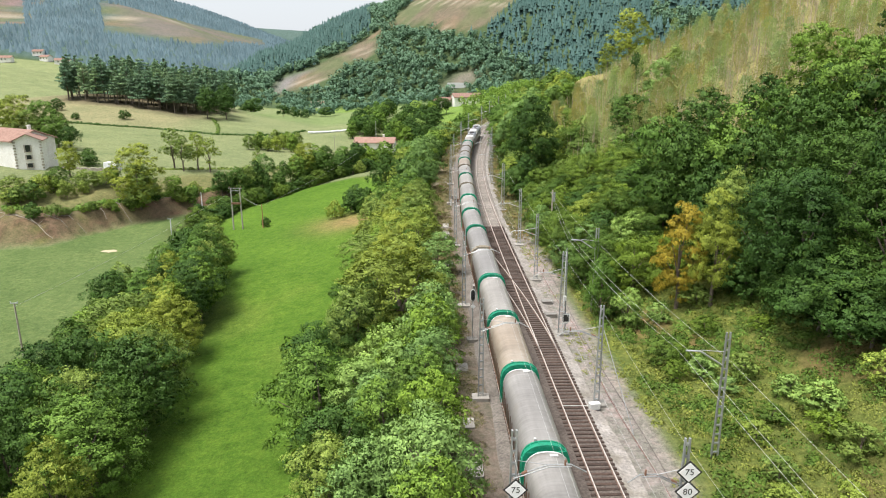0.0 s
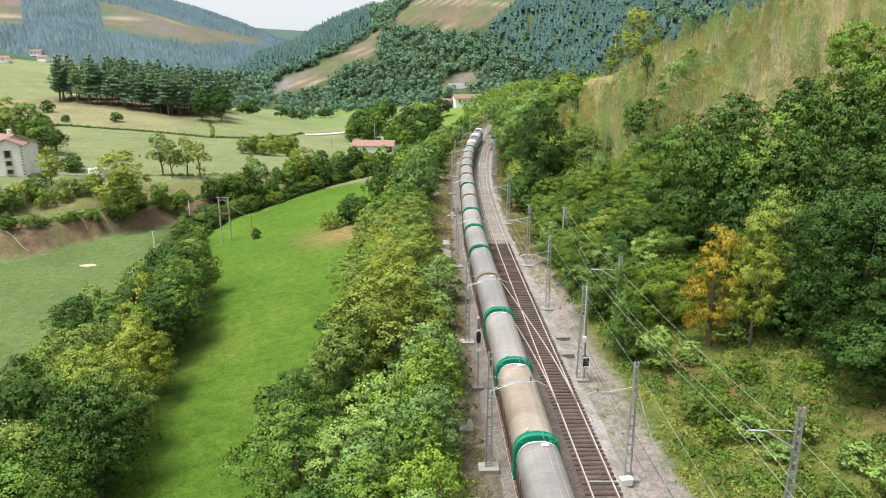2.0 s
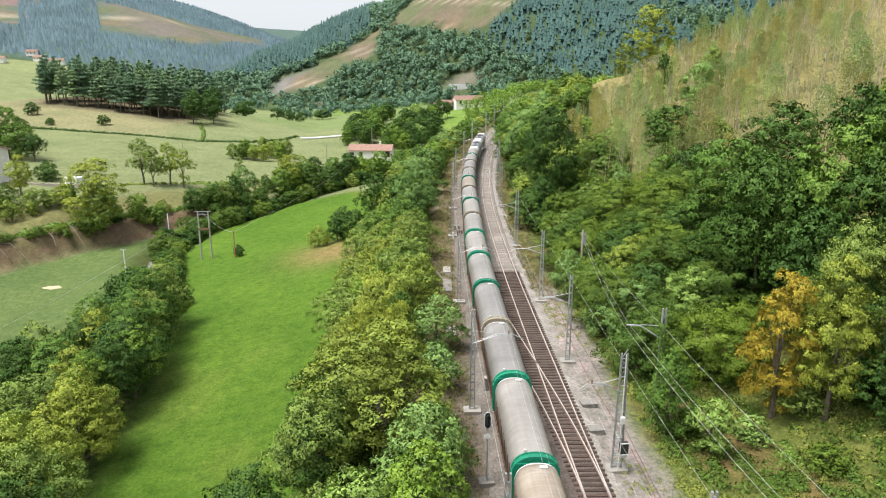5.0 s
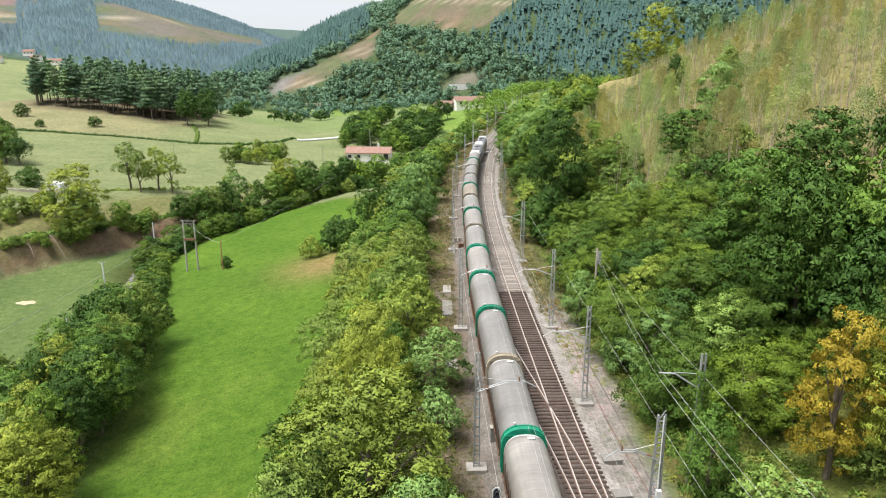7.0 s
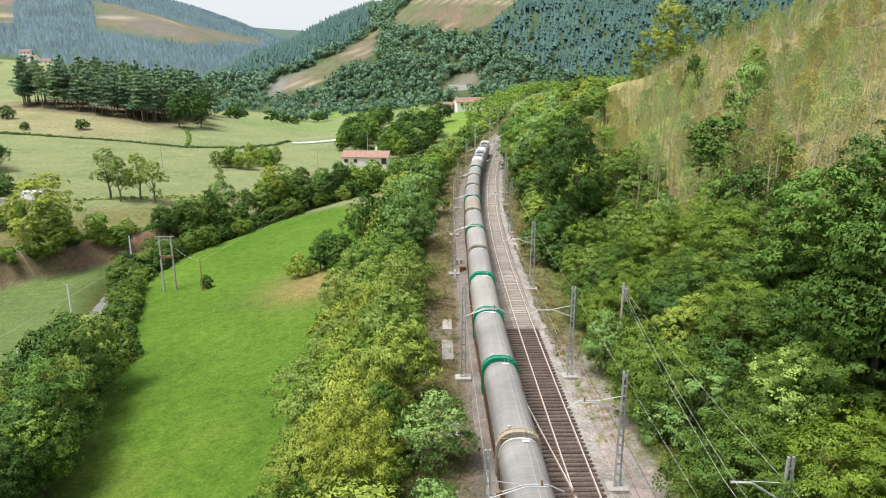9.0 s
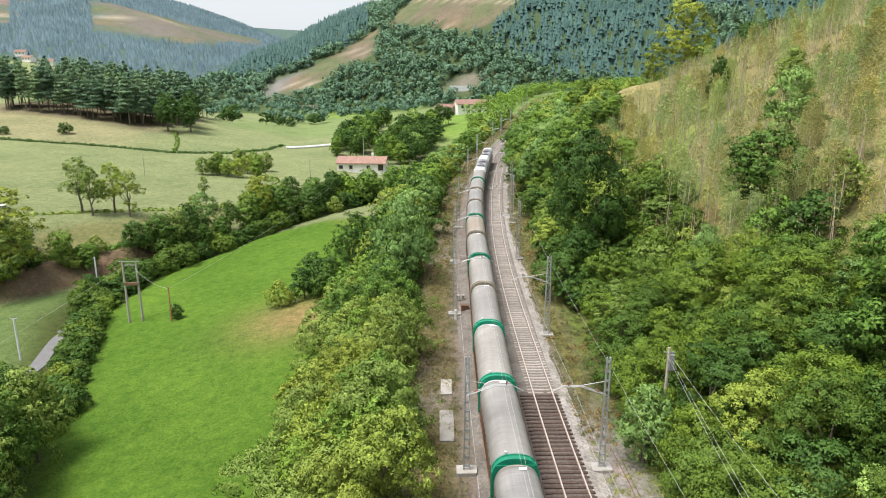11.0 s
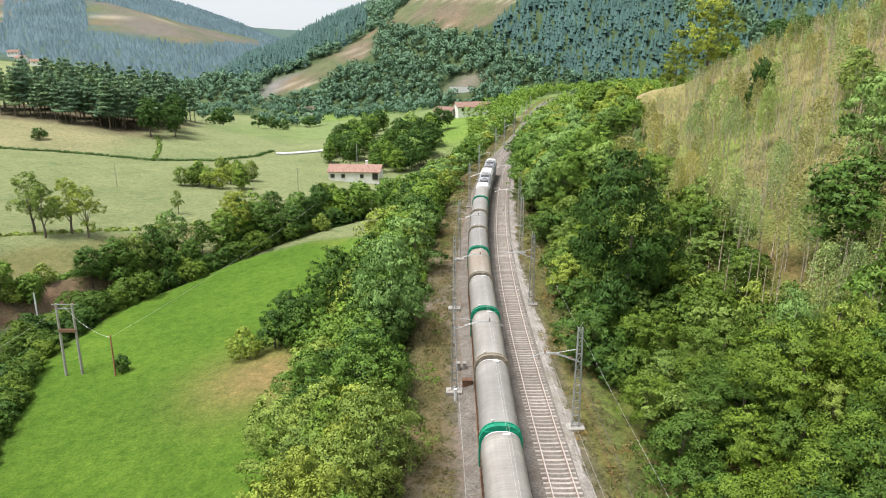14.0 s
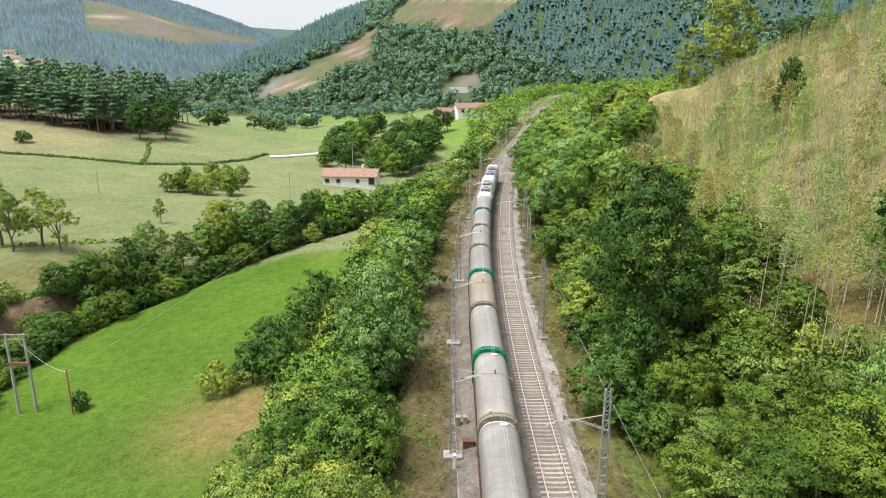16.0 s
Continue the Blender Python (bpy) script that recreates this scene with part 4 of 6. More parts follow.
def build_loco(m):
    e = thing("locomotive", m, "white and grey diesel locomotive with dark roof grilles", "locomotive", "locomotives of the train")
    b = Build()
    prof = lambda w, z1: [(-w / 2, 1.2), (-w / 2, z1 - 0.75), (-w / 2 + 0.35, z1 - 0.18), (-w / 4, z1), (w / 4, z1), (w / 2 - 0.35, z1 - 0.18), (w / 2, z1 - 0.75), (w / 2, 1.2)]
    for y0, y1, z1 in ((-9.4, -6.6, 4.25), (6.6, 9.4, 4.25)):
        s = 1 if y0 > 0 else -1
        yo, yi = (y1, y0) if s > 0 else (y0, y1)
        rg = [[(x * 0.86, yo, z - (0.75 if z > 3 else 0)) for x, z in prof(2.9, z1)], [(x, yo - s * 0.9, z) for x, z in prof(2.9, z1)], [(x, yi, z) for x, z in prof(2.9, z1)]]
        b = Build()
        b.loft(rg if s < 0 else rg[::-1])
        part("cab", b, WHITE_PAINT, e)
    b = Build()
    b.loft([[(x, y, z) for x, z in prof(2.8, 4.0)] for y in (-6.62, 6.62)])
    part("body", b, LOCO_GREY, e)
    for y in (-4.4, -1.2, 2.6, 5.0):
        b = Build()
        b.box((0, y, 4.05), (1.7, 2.0, 0.16), bevel=0.05)
        grille = part("roof_grille", b, BLACK if y in (-4.4, 2.6) else LOCO_GREY, e)
        b = Build()
        ring = [(0.55 * math.cos(k * 0.5236), 0.55 * math.sin(k * 0.5236)) for k in range(12)]
        b.loft([[(p[0], y + p[1], 4.12) for p in ring], [(p[0], y + p[1], 4.2) for p in ring]])
        part("fan", b, DARK_STEEL, grille, "dark fan")
    for s in (-1, 1):
        b = Build()
        b.box((0, s * 8.96, 3.42), (2.1, 0.1, 0.8), rx=-s * 38)
        part("windscreen", b, GLASS_DARK, e)
        for t in (-1, 1):
            b = Build()
            b.box((t * 1.46, s * 7.9, 2.95), (0.06, 1.0, 0.7))
            part("side_window", b, GLASS_DARK, e)
            b = Build()
            b.box((t * 1.43, s * 3.3, 2.7), (0.06, 4.6, 0.9))
            part("side_grille", b, LOCO_GREY, e)
            b = Build()
            b.tube([(t * 0.9, s * 9.4, 1.05), (t * 0.9, s * 9.85, 1.05)], 0.16, 8)
            part("buffer", b, DARK_STEEL, e)
    b = Build()
    b.box((0, 0, 0.95), (2.8, 18.6, 0.5))
    b.box((0, 0, 0.7), (2.2, 5.0, 0.7))
    part("underframe", b, LOCO_GREY, e)
    for y in (-7.6, -5.9, -4.2, 4.2, 5.9, 7.6):
        b = Build()
        for s in (-1, 1):
            ring = [(0.53 * math.cos(k * 0.5236), 0.53 * math.sin(k * 0.5236)) for k in range(12)]
            b.loft([[(s * 0.80, y + p[0], 0.54 + p[1]) for p in ring], [(s * 0.94, y + p[0], 0.54 + p[1]) for p in ring]])
        b.tube([(-0.95, y, 0.54), (0.95, y, 0.54)], 0.09, 6)
        part("wheelset", b, DARK_STEEL, e)
    return e


def back_along(y, dist):
    """The y on the left track that lies dist metres back along it."""
    while dist > 0:
        s = min(0.5, dist)
        a = radians(along(left_track, y)[1])
        y -= s * math.cos(a)
        dist -= s
    return y


front = 259.0
made_loco, made = None, {}
yc = back_along(front, 9.9)
for k in range(2):
    x, h = along(left_track, yc)
    m = pose(x, yc, 0, 0, 0, h)
    made_loco = build_loco(m) if made_loco is None else copy_thing(made_loco, m)
    yc = back_along(yc, 19.8 if k == 0 else 9.9 + 6.05)
LOOKS = [(0, 1), (0, 0), (0, 0), (0, 1), (1, 0), (0, 1), (0, 0), (0, 1), (0, 1), (0, 1), (0, 0), (0, 1), (0, 1), (1, 1), (0, 1), (0, 1), (1, 0), (0, 1), (0, 1), (0, 0)]
for k, (tan, gr) in enumerate(LOOKS):
    x, h = along(left_track, yc)
    m = pose(x, yc, 0, 0, 0, h)
    made[tan, gr] = copy_thing(made[tan, gr], m) if (tan, gr) in made else build_wagon(m, tan, gr, True)
    yc = back_along(yc, 12.04)


# ---- trees ----
def leaf_mesh(pts, nrm, size, rng, thin=0.95):
    """One small bent leaf clump at each point."""
    n = len(pts)
    r = rng.normal(size=(n, 3))
    nn = nrm + r * 0.45
    nn /= np.linalg.norm(nn, axis=1)[:, None]
    a = np.cross(nn, rng.normal(size=(n, 3)))
    a /= np.linalg.norm(a, axis=1)[:, None] + 1e-9
    b = np.cross(nn, a)
    s = size * rng.uniform(0.55, 1.25, (n, 1))
    v = np.stack([pts - a * s, pts - b * s * thin + nn * s * 0.12, pts + a * s], 1).reshape(-1, 3)
    return v, np.arange(3 * n).reshape(n, 3)


def unit(v):
    return v / (np.linalg.norm(v, axis=-1, keepdims=True) + 1e-9)


def lobes_crown(rng, n, leaf, centre, rad, lobes, lobe_r, flat=1.0, hollow=0.25):
    """Leaves in small sprays that sit on an uneven heap of lobes, with gaps between them."""
    c = unit(rng.normal(size=(lobes, 3)))
    # wide below, narrow above
    c[:, :2] *= np.interp(c[:, 2], [-1, -0.3, 0.5, 1], [1.3, 1.15, 0.95, 0.6])[:, None]
    c = centre + c * np.array(rad) * rng.uniform(0.6, 1.0, (lobes, 1))
    lr = lobe_r * rng.uniform(0.6, 1.25, lobes)
    squash = np.array([1, 1, flat])
    m = lobes * 16
    k = rng.choice(lobes, m, p=lr ** 2 / (lr ** 2).sum())
    d = unit(rng.normal(size=(m, 3)))
    d[:, 2] = np.where(d[:, 2] < -0.3, -d[:, 2], d[:, 2])
    sc = c[k] + d * lr[k][:, None] * squash * rng.uniform(1 - hollow, 1.12, (m, 1))
    depth = (np.linalg.norm((sc[:, None] - c[None]) / squash, axis=2) / lr[None]).min(1)
    keep = np.argsort(-depth + rng.uniform(0, 0.3, m))[:int(m * 0.68)]
    sc, d = sc[keep], d[keep]
    sr = lobe_r * 0.36 * rng.uniform(0.5, 1.35, len(sc))
    j = rng.choice(len(sc), n, p=sr ** 2 / (sr ** 2).sum())
    e = unit(rng.normal(size=(n, 3)) + 0.8 * d[j] + np.array([0, 0, 0.35]))
    p = sc[j] + e * (sr[j] * rng.uniform(0.15, 1.0, n) ** 0.5)[:, None] * np.array([1.15, 1.15, 0.7])
    out = (p - centre) / np.array(rad)
    return leaf_mesh(p, 0.6 * e + 0.5 * d[j], leaf, rng), c, 0.55 * e + 0.6 * d[j] + 0.35 * out + rng.normal(size=(n, 3)) * 0.28


def trunk_build(rng, h, r, tips, pale=False):
    b = Build()
    top = Vector((rng.uniform(-0.3, 0.3), rng.uniform(-0.3, 0.3), h))
    mid = [Vector((0, 0, -0.6)), Vector((0, 0, h * 0.25)) + Vector((rng.uniform(-0.1, 0.1), rng.uniform(-0.1, 0.1), 0)), top * 0.6, top]
    b.tube(mid, r, 7, r2=r * 0.3)
    for t in tips:
        t = Vector(t)
        s = top * min(0.85, max(0.25, 0.45 * t.z / max(h, 0.1)))
        b.tube([s, s.lerp(t, 0.5) + Vector((0, 0, 0.25)), t], r * 0.38, 5, r2=r * 0.1)
    return b


LEVEL = {"hi": (1.55, 0.76), "mid": (0.80, 1.16), "lo": (0.34, 1.85)}
# nominal: height, crown radius, leaves, leaf size, lobes
KINDS = {
    "mid": ("mid", 10, 4.2, 8000, 0.175, 40), "dark": ("dark", 14, 6.0, 12000, 0.21, 56), "oak": ("deep", 14, 6.0, 12000, 0.21, 48), "light": ("light", 10, 4.0, 8000, 0.165, 40),
    "olive": ("olive", 9, 4.0, 7600, 0.165, 40), "acacia": ("acacia", 10, 4.2, 8000, 0.175, 44), "orange": ("orange", 11, 3.6, 7000, 0.175, 36),
    "shrub": ("scrub", 5, 3.2, 6800, 0.128, 30), "shrub_light": ("olive", 5, 3.0, 6000, 0.128, 28), "shrub_dark": ("dark", 5, 3.2, 5200, 0.155, 26), "yellow_shrub": ("olive", 5, 2.6, 4200, 0.145, 22),
    "blue_shrub": ("acacia", 5, 3.0, 4800, 0.15, 26),
    "birch": ("birch", 9, 1.5, 1300, 0.14, 12), "birch_green": ("pale", 9, 1.6, 1400, 0.14, 12),
    "pine": ("pine", 18, 3.6, 7500, 0.30, 0), "bare": ("olive", 9, 3.4, 4500, 0.15, 24),
}
TREES = {}
NAMES = {"dark": "oak_tree", "oak": "oak_tree", "acacia": "acacia_tree", "light": "yellowing_tree", "bare": "meadow_tree", "pine": "pine_tree", "birch": "birch_tree", "birch_green": "birch_tree", "shrub": "shrub", "shrub_light": "shrub", "shrub_dark": "bush", "yellow_shrub": "bush", "blue_shrub": "bush"}
LABELS = {
    "oak": "tall oak with deep green leaves and dark gaps",
    "mid": "broadleaf tree with a full green crown", "dark": "large oak with a dense dark green crown", "light": "tree with yellow-green early autumn leaves",
    "olive": "broadleaf tree with dull olive green leaves", "acacia": "feathery false acacia with pale green leaves", "orange": "tree with orange autumn leaves at the wood's edge",
    "shrub": "dense green shrub with an uneven crown", "shrub_light": "olive green shrub on rough ground", "shrub_dark": "dark green shrub of dense leaves",
    "yellow_shrub": "yellow-green shrub among darker bushes", "blue_shrub": "bluish green feathery shrub", "birch": "slender young birch with thin yellowing leaves",
    "birch_green": "slender young birch with thin green leaves", "pine": "tall dark pine with a bare lower trunk", "bare": "half-bare meadow tree with thin leaves",
}


SIZES = (0.40, 0.72, 1.05, 1.5)


def build_tree(kind, level, var, size, m):
    mat_key, h, r, n, leaf, lobes = KINDS[kind]
    k, g = LEVEL[level]
    n, leaf = max(40, int(n * k * size ** 1.6)), leaf * g / size ** 0.85
    rng = np.random.default_rng(abs(hash((len(kind), ord(kind[0]), ord(kind[-1]), len(level), var))) % 99991)
    name = NAMES.get(kind, "tree")
    e = thing(name, m, LABELS[kind], name if name in ("shrub", "bush") else "tree", "")
    ln = None
    if kind == "pine":
        pts, nrm, tips = [], [], []
        z = h * 0.28
        while z < h:
            u = (z - h * 0.28) / (h * 0.72)
            rad = r * 0.92 * (1 - u ** 2.4) * rng.uniform(0.7, 1.12) + 0.3
            cnt = max(6, int(n * 0.105 * (1 - u ** 2) + n * 0.012))
            # five to seven boughs make a tier
            boughs = rng.integers(5, 8)
            ba, bl = rng.uniform(0, 6.2832, boughs), rng.uniform(0.6, 1.15, boughs)
            w = rng.integers(0, boughs, cnt)
            q = rad * bl[w] * np.sqrt(rng.uniform(0.04, 1, cnt))
            a = ba[w] + rng.normal(size=cnt) * 0.30
            pts.append(np.stack([q * np.cos(a), q * np.sin(a), z + 0.12 * q + rng.normal(size=cnt) * 0.22], 1))
            nrm.append(np.stack([0.35 * np.cos(a), 0.35 * np.sin(a), np.ones(cnt)], 1))
            z += 1.5
        lv, lf = leaf_mesh(np.concatenate(pts), np.concatenate(nrm), leaf, rng, 0.95)
        tips = []
    elif kind.startswith("birch"):
        zz = rng.uniform(0.25, 1.0, n) ** 0.8 * h
        rad = r * np.sin(np.clip(zz / h, 0.1, 1) * 2.9) ** 0.7 * np.sqrt(rng.uniform(0.02, 1, n))
        a = rng.uniform(0, 6.2832, n)
        p = np.stack([rad * np.cos(a), rad * np.sin(a), zz + rng.uniform(-0.3, 0.3, n)], 1)
        lv, lf = leaf_mesh(p, rng.normal(size=(n, 3)), leaf, rng, 0.95)
        tips = [(0.5 * r * math.cos(t * 2.4), 0.5 * r * math.sin(t * 2.4), h * (0.45 + 0.1 * t)) for t in range(4)]
    else:
        bush = "shrub" in kind
        cz = h * (0.44 if bush else 0.56 if kind in ("bare", "dark", "oak") else 0.47)
        (lv, lf), c, ln = lobes_crown(rng, n, leaf, np.array([0, 0, cz]), (r * 0.70, r * 0.70, h * (0.42 if bush else 0.38 if kind in ("bare", "dark", "oak") else 0.43)), lobes, r * (0.31 if kind != "acacia" else 0.30), 0.6 if kind == "acacia" else 1.0, 0.45 if kind == "bare" else 0.3)
        tips = [tuple(q) for q in c[:5]] if level == "hi" or kind == "bare" else []
    lv[:, 2] = np.maximum(lv[:, 2], 0.05)
    ob = link_mesh("crown", lv.tolist(), lf, LEAF[mat_key], e)
    if ln is not None:
        soft_normals(ob, np.repeat(ln, 3, axis=0))
    slim = kind.startswith("birch")
    b = trunk_build(random.Random(var), h * (0.95 if slim or kind == "pine" else 0.55), 0.06 if slim else 0.028 * h if kind != "pine" else 0.24, tips)
    part("trunk", b, BIRCH_BARK if slim else BARK, e)
    return e


def plant(kind, x, y, h=None, w=None, level=None, sink=0.0, rng=random.Random(77)):
    """A tree of that kind; h: height, w: crown width over its usual one."""
    if abs(x) > 0.70 * y + 10:
        return None
    if level is None:
        dist = math.hypot(x, max(0, y - 90))
        level = "hi" if dist < 52 else "mid" if dist < 165 else "lo"
    var = rng.randrange(2 if level == "hi" else 3)
    s = (h or KINDS[kind][1]) / KINDS[kind][1]
    k = s * (w or 1.0)
    m = pose(x, y, gz(x, y) - sink, 0, 0, rng.uniform(0, 360)) @ Matrix.Diagonal((k * rng.uniform(0.92, 1.08), k * rng.uniform(0.92, 1.08), s, 1))
    size = min(SIZES, key=lambda v: abs(math.log(v / s)))
    key = (kind, level, var, size)
    if key in TREES:
        e = copy_thing(TREES[key], m)
        e.matrix_basis = m
        return e
    TREES[key] = build_tree(kind, level, var, size, m)
    return TREES[key]


def pick(rng, table):
    return rng.choices([t[0] for t in table], [t[1] for t in table])[0]


def strip(seed, fn, y0, y1, step, offs, table, hs, w=1.0, wob=1.5, skip=0.0):
    """Trees along a line, one at each offset."""
    rng = random.Random(seed)
    y = y0
    while y < y1:
        for o in offs:
            if rng.random() >= skip:
                plant(pick(rng, table), float(fn(y)) + o + rng.uniform(-wob, wob), y + rng.uniform(-step / 2, step / 2), rng.uniform(*hs), w * rng.uniform(0.85, 1.2))
        y += step * rng.uniform(0.8, 1.2)


climbing_ivy(17.6, 76.0, gz(17.6, 76.0) + 0.5, gz(17.6, 76.0) + 9.0, 1.15, 17)
# belt between the meadow and the line
strip(1, middle, 36, 66, 4.0, (-10.2, -13.4), [("acacia", 5), ("mid", 1)], (6.5, 8.5), 1.0, 1.0)
strip(2, middle, 30, 56, 5.0, (-16.5,), [("dark", 1), ("olive", 2), ("acacia", 2)], (7.0, 9.0))
for kind, x, y, h, w in (("mid", -11.5, 58.0, 10.5, 1.2), ("dark", -13.0, 64.0, 10.0, 0.85), ("light", -4.8, 74.0, 12.5, 1.3), ("olive", -9.5, 72.0, 11.0, 1.0), ("light", -6.2, 86.5, 13.0, 0.72), ("shrub_dark", -11.5, 84.0, 8.0, 0.8),
                         ("acacia", -0.6, 91.0, 6.5, 1.2), ("acacia", -0.4, 82.0, 5.0, 1.2), ("dark", -4.5, 93.0, 8.0, 0.7), ("shrub_light", -1.0, 70.0, 4.5, 1.0), ("acacia", -5.5, 152.0, 16.0, 0.72), ("dark", -14.0, 166.0, 13.5, 0.72), ("acacia", -3.5, 176.0, 12.5, 0.8), ("light", -5.0, 187.0, 9.0, 0.9)):
    plant(kind, x, y, h, w)
strip(3, middle, 94, 130, 4.2, (-12.2, -15.0, -18.2), [("olive", 4), ("light", 4), ("mid", 1)], (7.5, 10.0), 0.95)
strip(4, middle, 130, 240, 4.4, (-13.4, -16.2, -19.2), [("olive", 3), ("mid", 6), ("dark", 2)], (7.5, 10.5), 0.95)
strip(40, middle, 76, 94, 4.0, (-15.5,), [("olive", 2), ("shrub_dark", 2)], (6, 8))
strip(5, middle, 240, 420, 6.0, (-13.0, -18.0, -24.0), [("mid", 4), ("acacia", 2), ("dark", 1), ("light", 1)], (8, 12))
# clump and bush in the meadow
for x, y, h in ((-26.8, 166.5, 4.6), (-23.0, 168.5, 5.6), (-20.5, 171.0, 6.0), (-18.5, 166.0, 6.0), (-21.5, 175.0, 6.5)):
    plant("shrub_dark" if x > -25 else "shrub_light", x, y, h, 0.9)
plant("shrub_dark", -44.3, 167.0, 2.6, 0.8)
# stream hedge
strip(6, hedge_x, 42, 108, 5.2, (-1.0, -6.5, -12.0), [("oak", 1), ("dark", 5), ("mid", 4), ("light", 3), ("olive", 3)], (9.0, 11.5), 1.0)
strip(7, hedge_x, 104, 132, 4.5, (-1.0, -6.0), [("mid", 3), ("dark", 4), ("olive", 2)], (9.5, 12.0), 0.9)
strip(16, hedge_x, 134, 178, 2.1, (0.8, -1.4), [("shrub", 4), ("shrub_dark", 5), ("shrub_light", 1)], (2.2, 3.5), 1.15, 0.8)
strip(8, hedge_x, 178, 262, 3.2, (-1.5, -5.0), [("shrub", 4), ("shrub_dark", 5), ("shrub_light", 1)], (4.0, 6.0))
strip(9, hedge_x, 208, 262, 6.0, (-5.0, -10.0), [("mid", 3), ("dark", 5), ("acacia", 1), ("olive", 1)], (8, 11), 0.9)
# bank and terraces on the left
for kind, x, y, h, w in (("light", -83.0, 185.0, 16.5, 1.1), ("olive", -82.0, 183.5, 13.0, 1.1), ("light", -107.0, 196.0, 10.5, 0.9), ("dark", -62.0, 206.0, 11.0, 1.0), ("olive", -60.0, 209.0, 11.5, 0.8), ("dark", -66.0, 203.0, 8.0, 1.0),
                         ("mid", -76.0, 192.0, 7.0, 1.0), ("mid", -72.0, 194.0, 6.0, 1.0), ("bare", -87.0, 222.0, 14.0, 0.9), ("bare", -80.0, 224.0, 13.0, 0.85), ("bare", -83.0, 219.0, 12.0, 0.8), ("bare", -75.5, 222.0, 12.0, 0.8), ("bare", -62.0, 228.0, 7.0, 0.6),
                         ("bare", -68.4, 254.0, 6.5, 0.8), ("shrub_dark", -50.5, 246.0, 8.5, 0.55), ("mid", -44.0, 236.0, 12.0, 0.9), ("light", -47.0, 232.0, 13.0, 0.9),
                         ("light", -160.0, 262.0, 19.0, 1.1), ("light", -169.0, 265.0, 17.0, 1.1), ("mid", -150.0, 262.0, 18.0, 1.05), ("mid", -144.0, 259.0, 13.0, 1.1), ("dark", -138.5, 257.0, 9.0, 1.1), ("olive", -154.0, 258.0, 14.0, 1.1), ("shrub_dark", -115.0, 222.0, 5.5, 1.1), ("shrub_dark", -112.0, 219.0, 4.0, 1.1)):
    plant(kind, x, y, h, w, "mid")
strip(10, lambda y: -114 + (y - 170) * 0.9, 160, 196, 3.0, (0.0, 4.0), [("shrub", 3), ("shrub_light", 2), ("mid", 2)], (3.5, 6.5), 1.0, 4.0)
rng_b = random.Random(53)
for k in range(34):
    x = rng_b.uniform(-108, -58)
    y = float(np.interp(x, [-110, -92, -84, -70, -60, -48], [158, 160, 180, 196, 213, 226])) + rng_b.choice((5.5, 6.5, 7.5, 1.0, 3.0)) + rng_b.uniform(-1, 1)
    plant(rng_b.choice(("shrub", "shrub_light", "shrub_dark", "shrub_light")), x, y, rng_b.uniform(1.4, 4.0), 1.1)
# field hedges of the upper fields
rng_h = random.Random(52)


def hedge_row(pts, h, label, mat_key="dark", seed=5):
    """A low overgrown wall or hedge across the fields, as one mass."""
    rng = np.random.default_rng(seed)
    c = []
    for (x0, y0), (x1, y1) in zip(pts, pts[1:]):
        n = max(2, int(math.hypot(x1 - x0, y1 - y0) * 1.3))
        u = (np.arange(n) + rng.uniform(0, 1, n)) / n
        x, y = x0 + (x1 - x0) * u + rng.normal(size=n) * 0.35, y0 + (y1 - y0) * u + rng.normal(size=n) * 0.35
        c.append(np.stack([x, y, ground_z(x, y)], 1))
    c = np.concatenate(c)
    r = h * rng.uniform(0.45, 1.2, len(c))
    d = rng.normal(size=(len(c), 40, 3))
    d /= np.linalg.norm(d, axis=2)[..., None]
    d[..., 2] = np.abs(d[..., 2])
    p = c[:, None] + d * r[:, None, None] * np.array([1.1, 1.1, 1.0]) * rng.uniform(0.5, 1.0, (len(c), 40, 1))
    v, f = leaf_mesh(p.reshape(-1, 3), d.reshape(-1, 3), 0.38, rng, 0.95)
    ob = soft_normals(link_mesh("field_hedge", v.tolist(), f, LEAF[mat_key]), np.repeat(d.reshape(-1, 3) + np.array([0, 0, 0.3]), 3, axis=0))
    return tagged(ob, label, "hedge", kind="stuff")


hedge_row([(-230.0, 340.0), (-165.0, 341.0), (-138.0, 344.0), (-112.0, 344.0), (-92.0, 354.0), (-82.0, 378.0), (-80.0, 402.0)], 1.0, "low overgrown wall across the upper fields", "dark", 5)
hedge_row([(-112.0, 344.0), (-118.0, 366.0), (-130.0, 394.0)], 0.8, "low hedge between two upper fields", "olive", 6)
hedge_row([(-58.0, 246.0), (-69.0, 232.0), (-86.0, 222.0), (-100.0, 214.0)], 0.7, "rough hedge along the terrace edge", "olive", 7)
hedge_row([(-110.0, 168.0), (-94.0, 169.0), (-85.0, 187.0), (-71.0, 203.0), (-62.0, 219.0)], 1.2, "overgrown edge above the brown bank", "mid", 8)
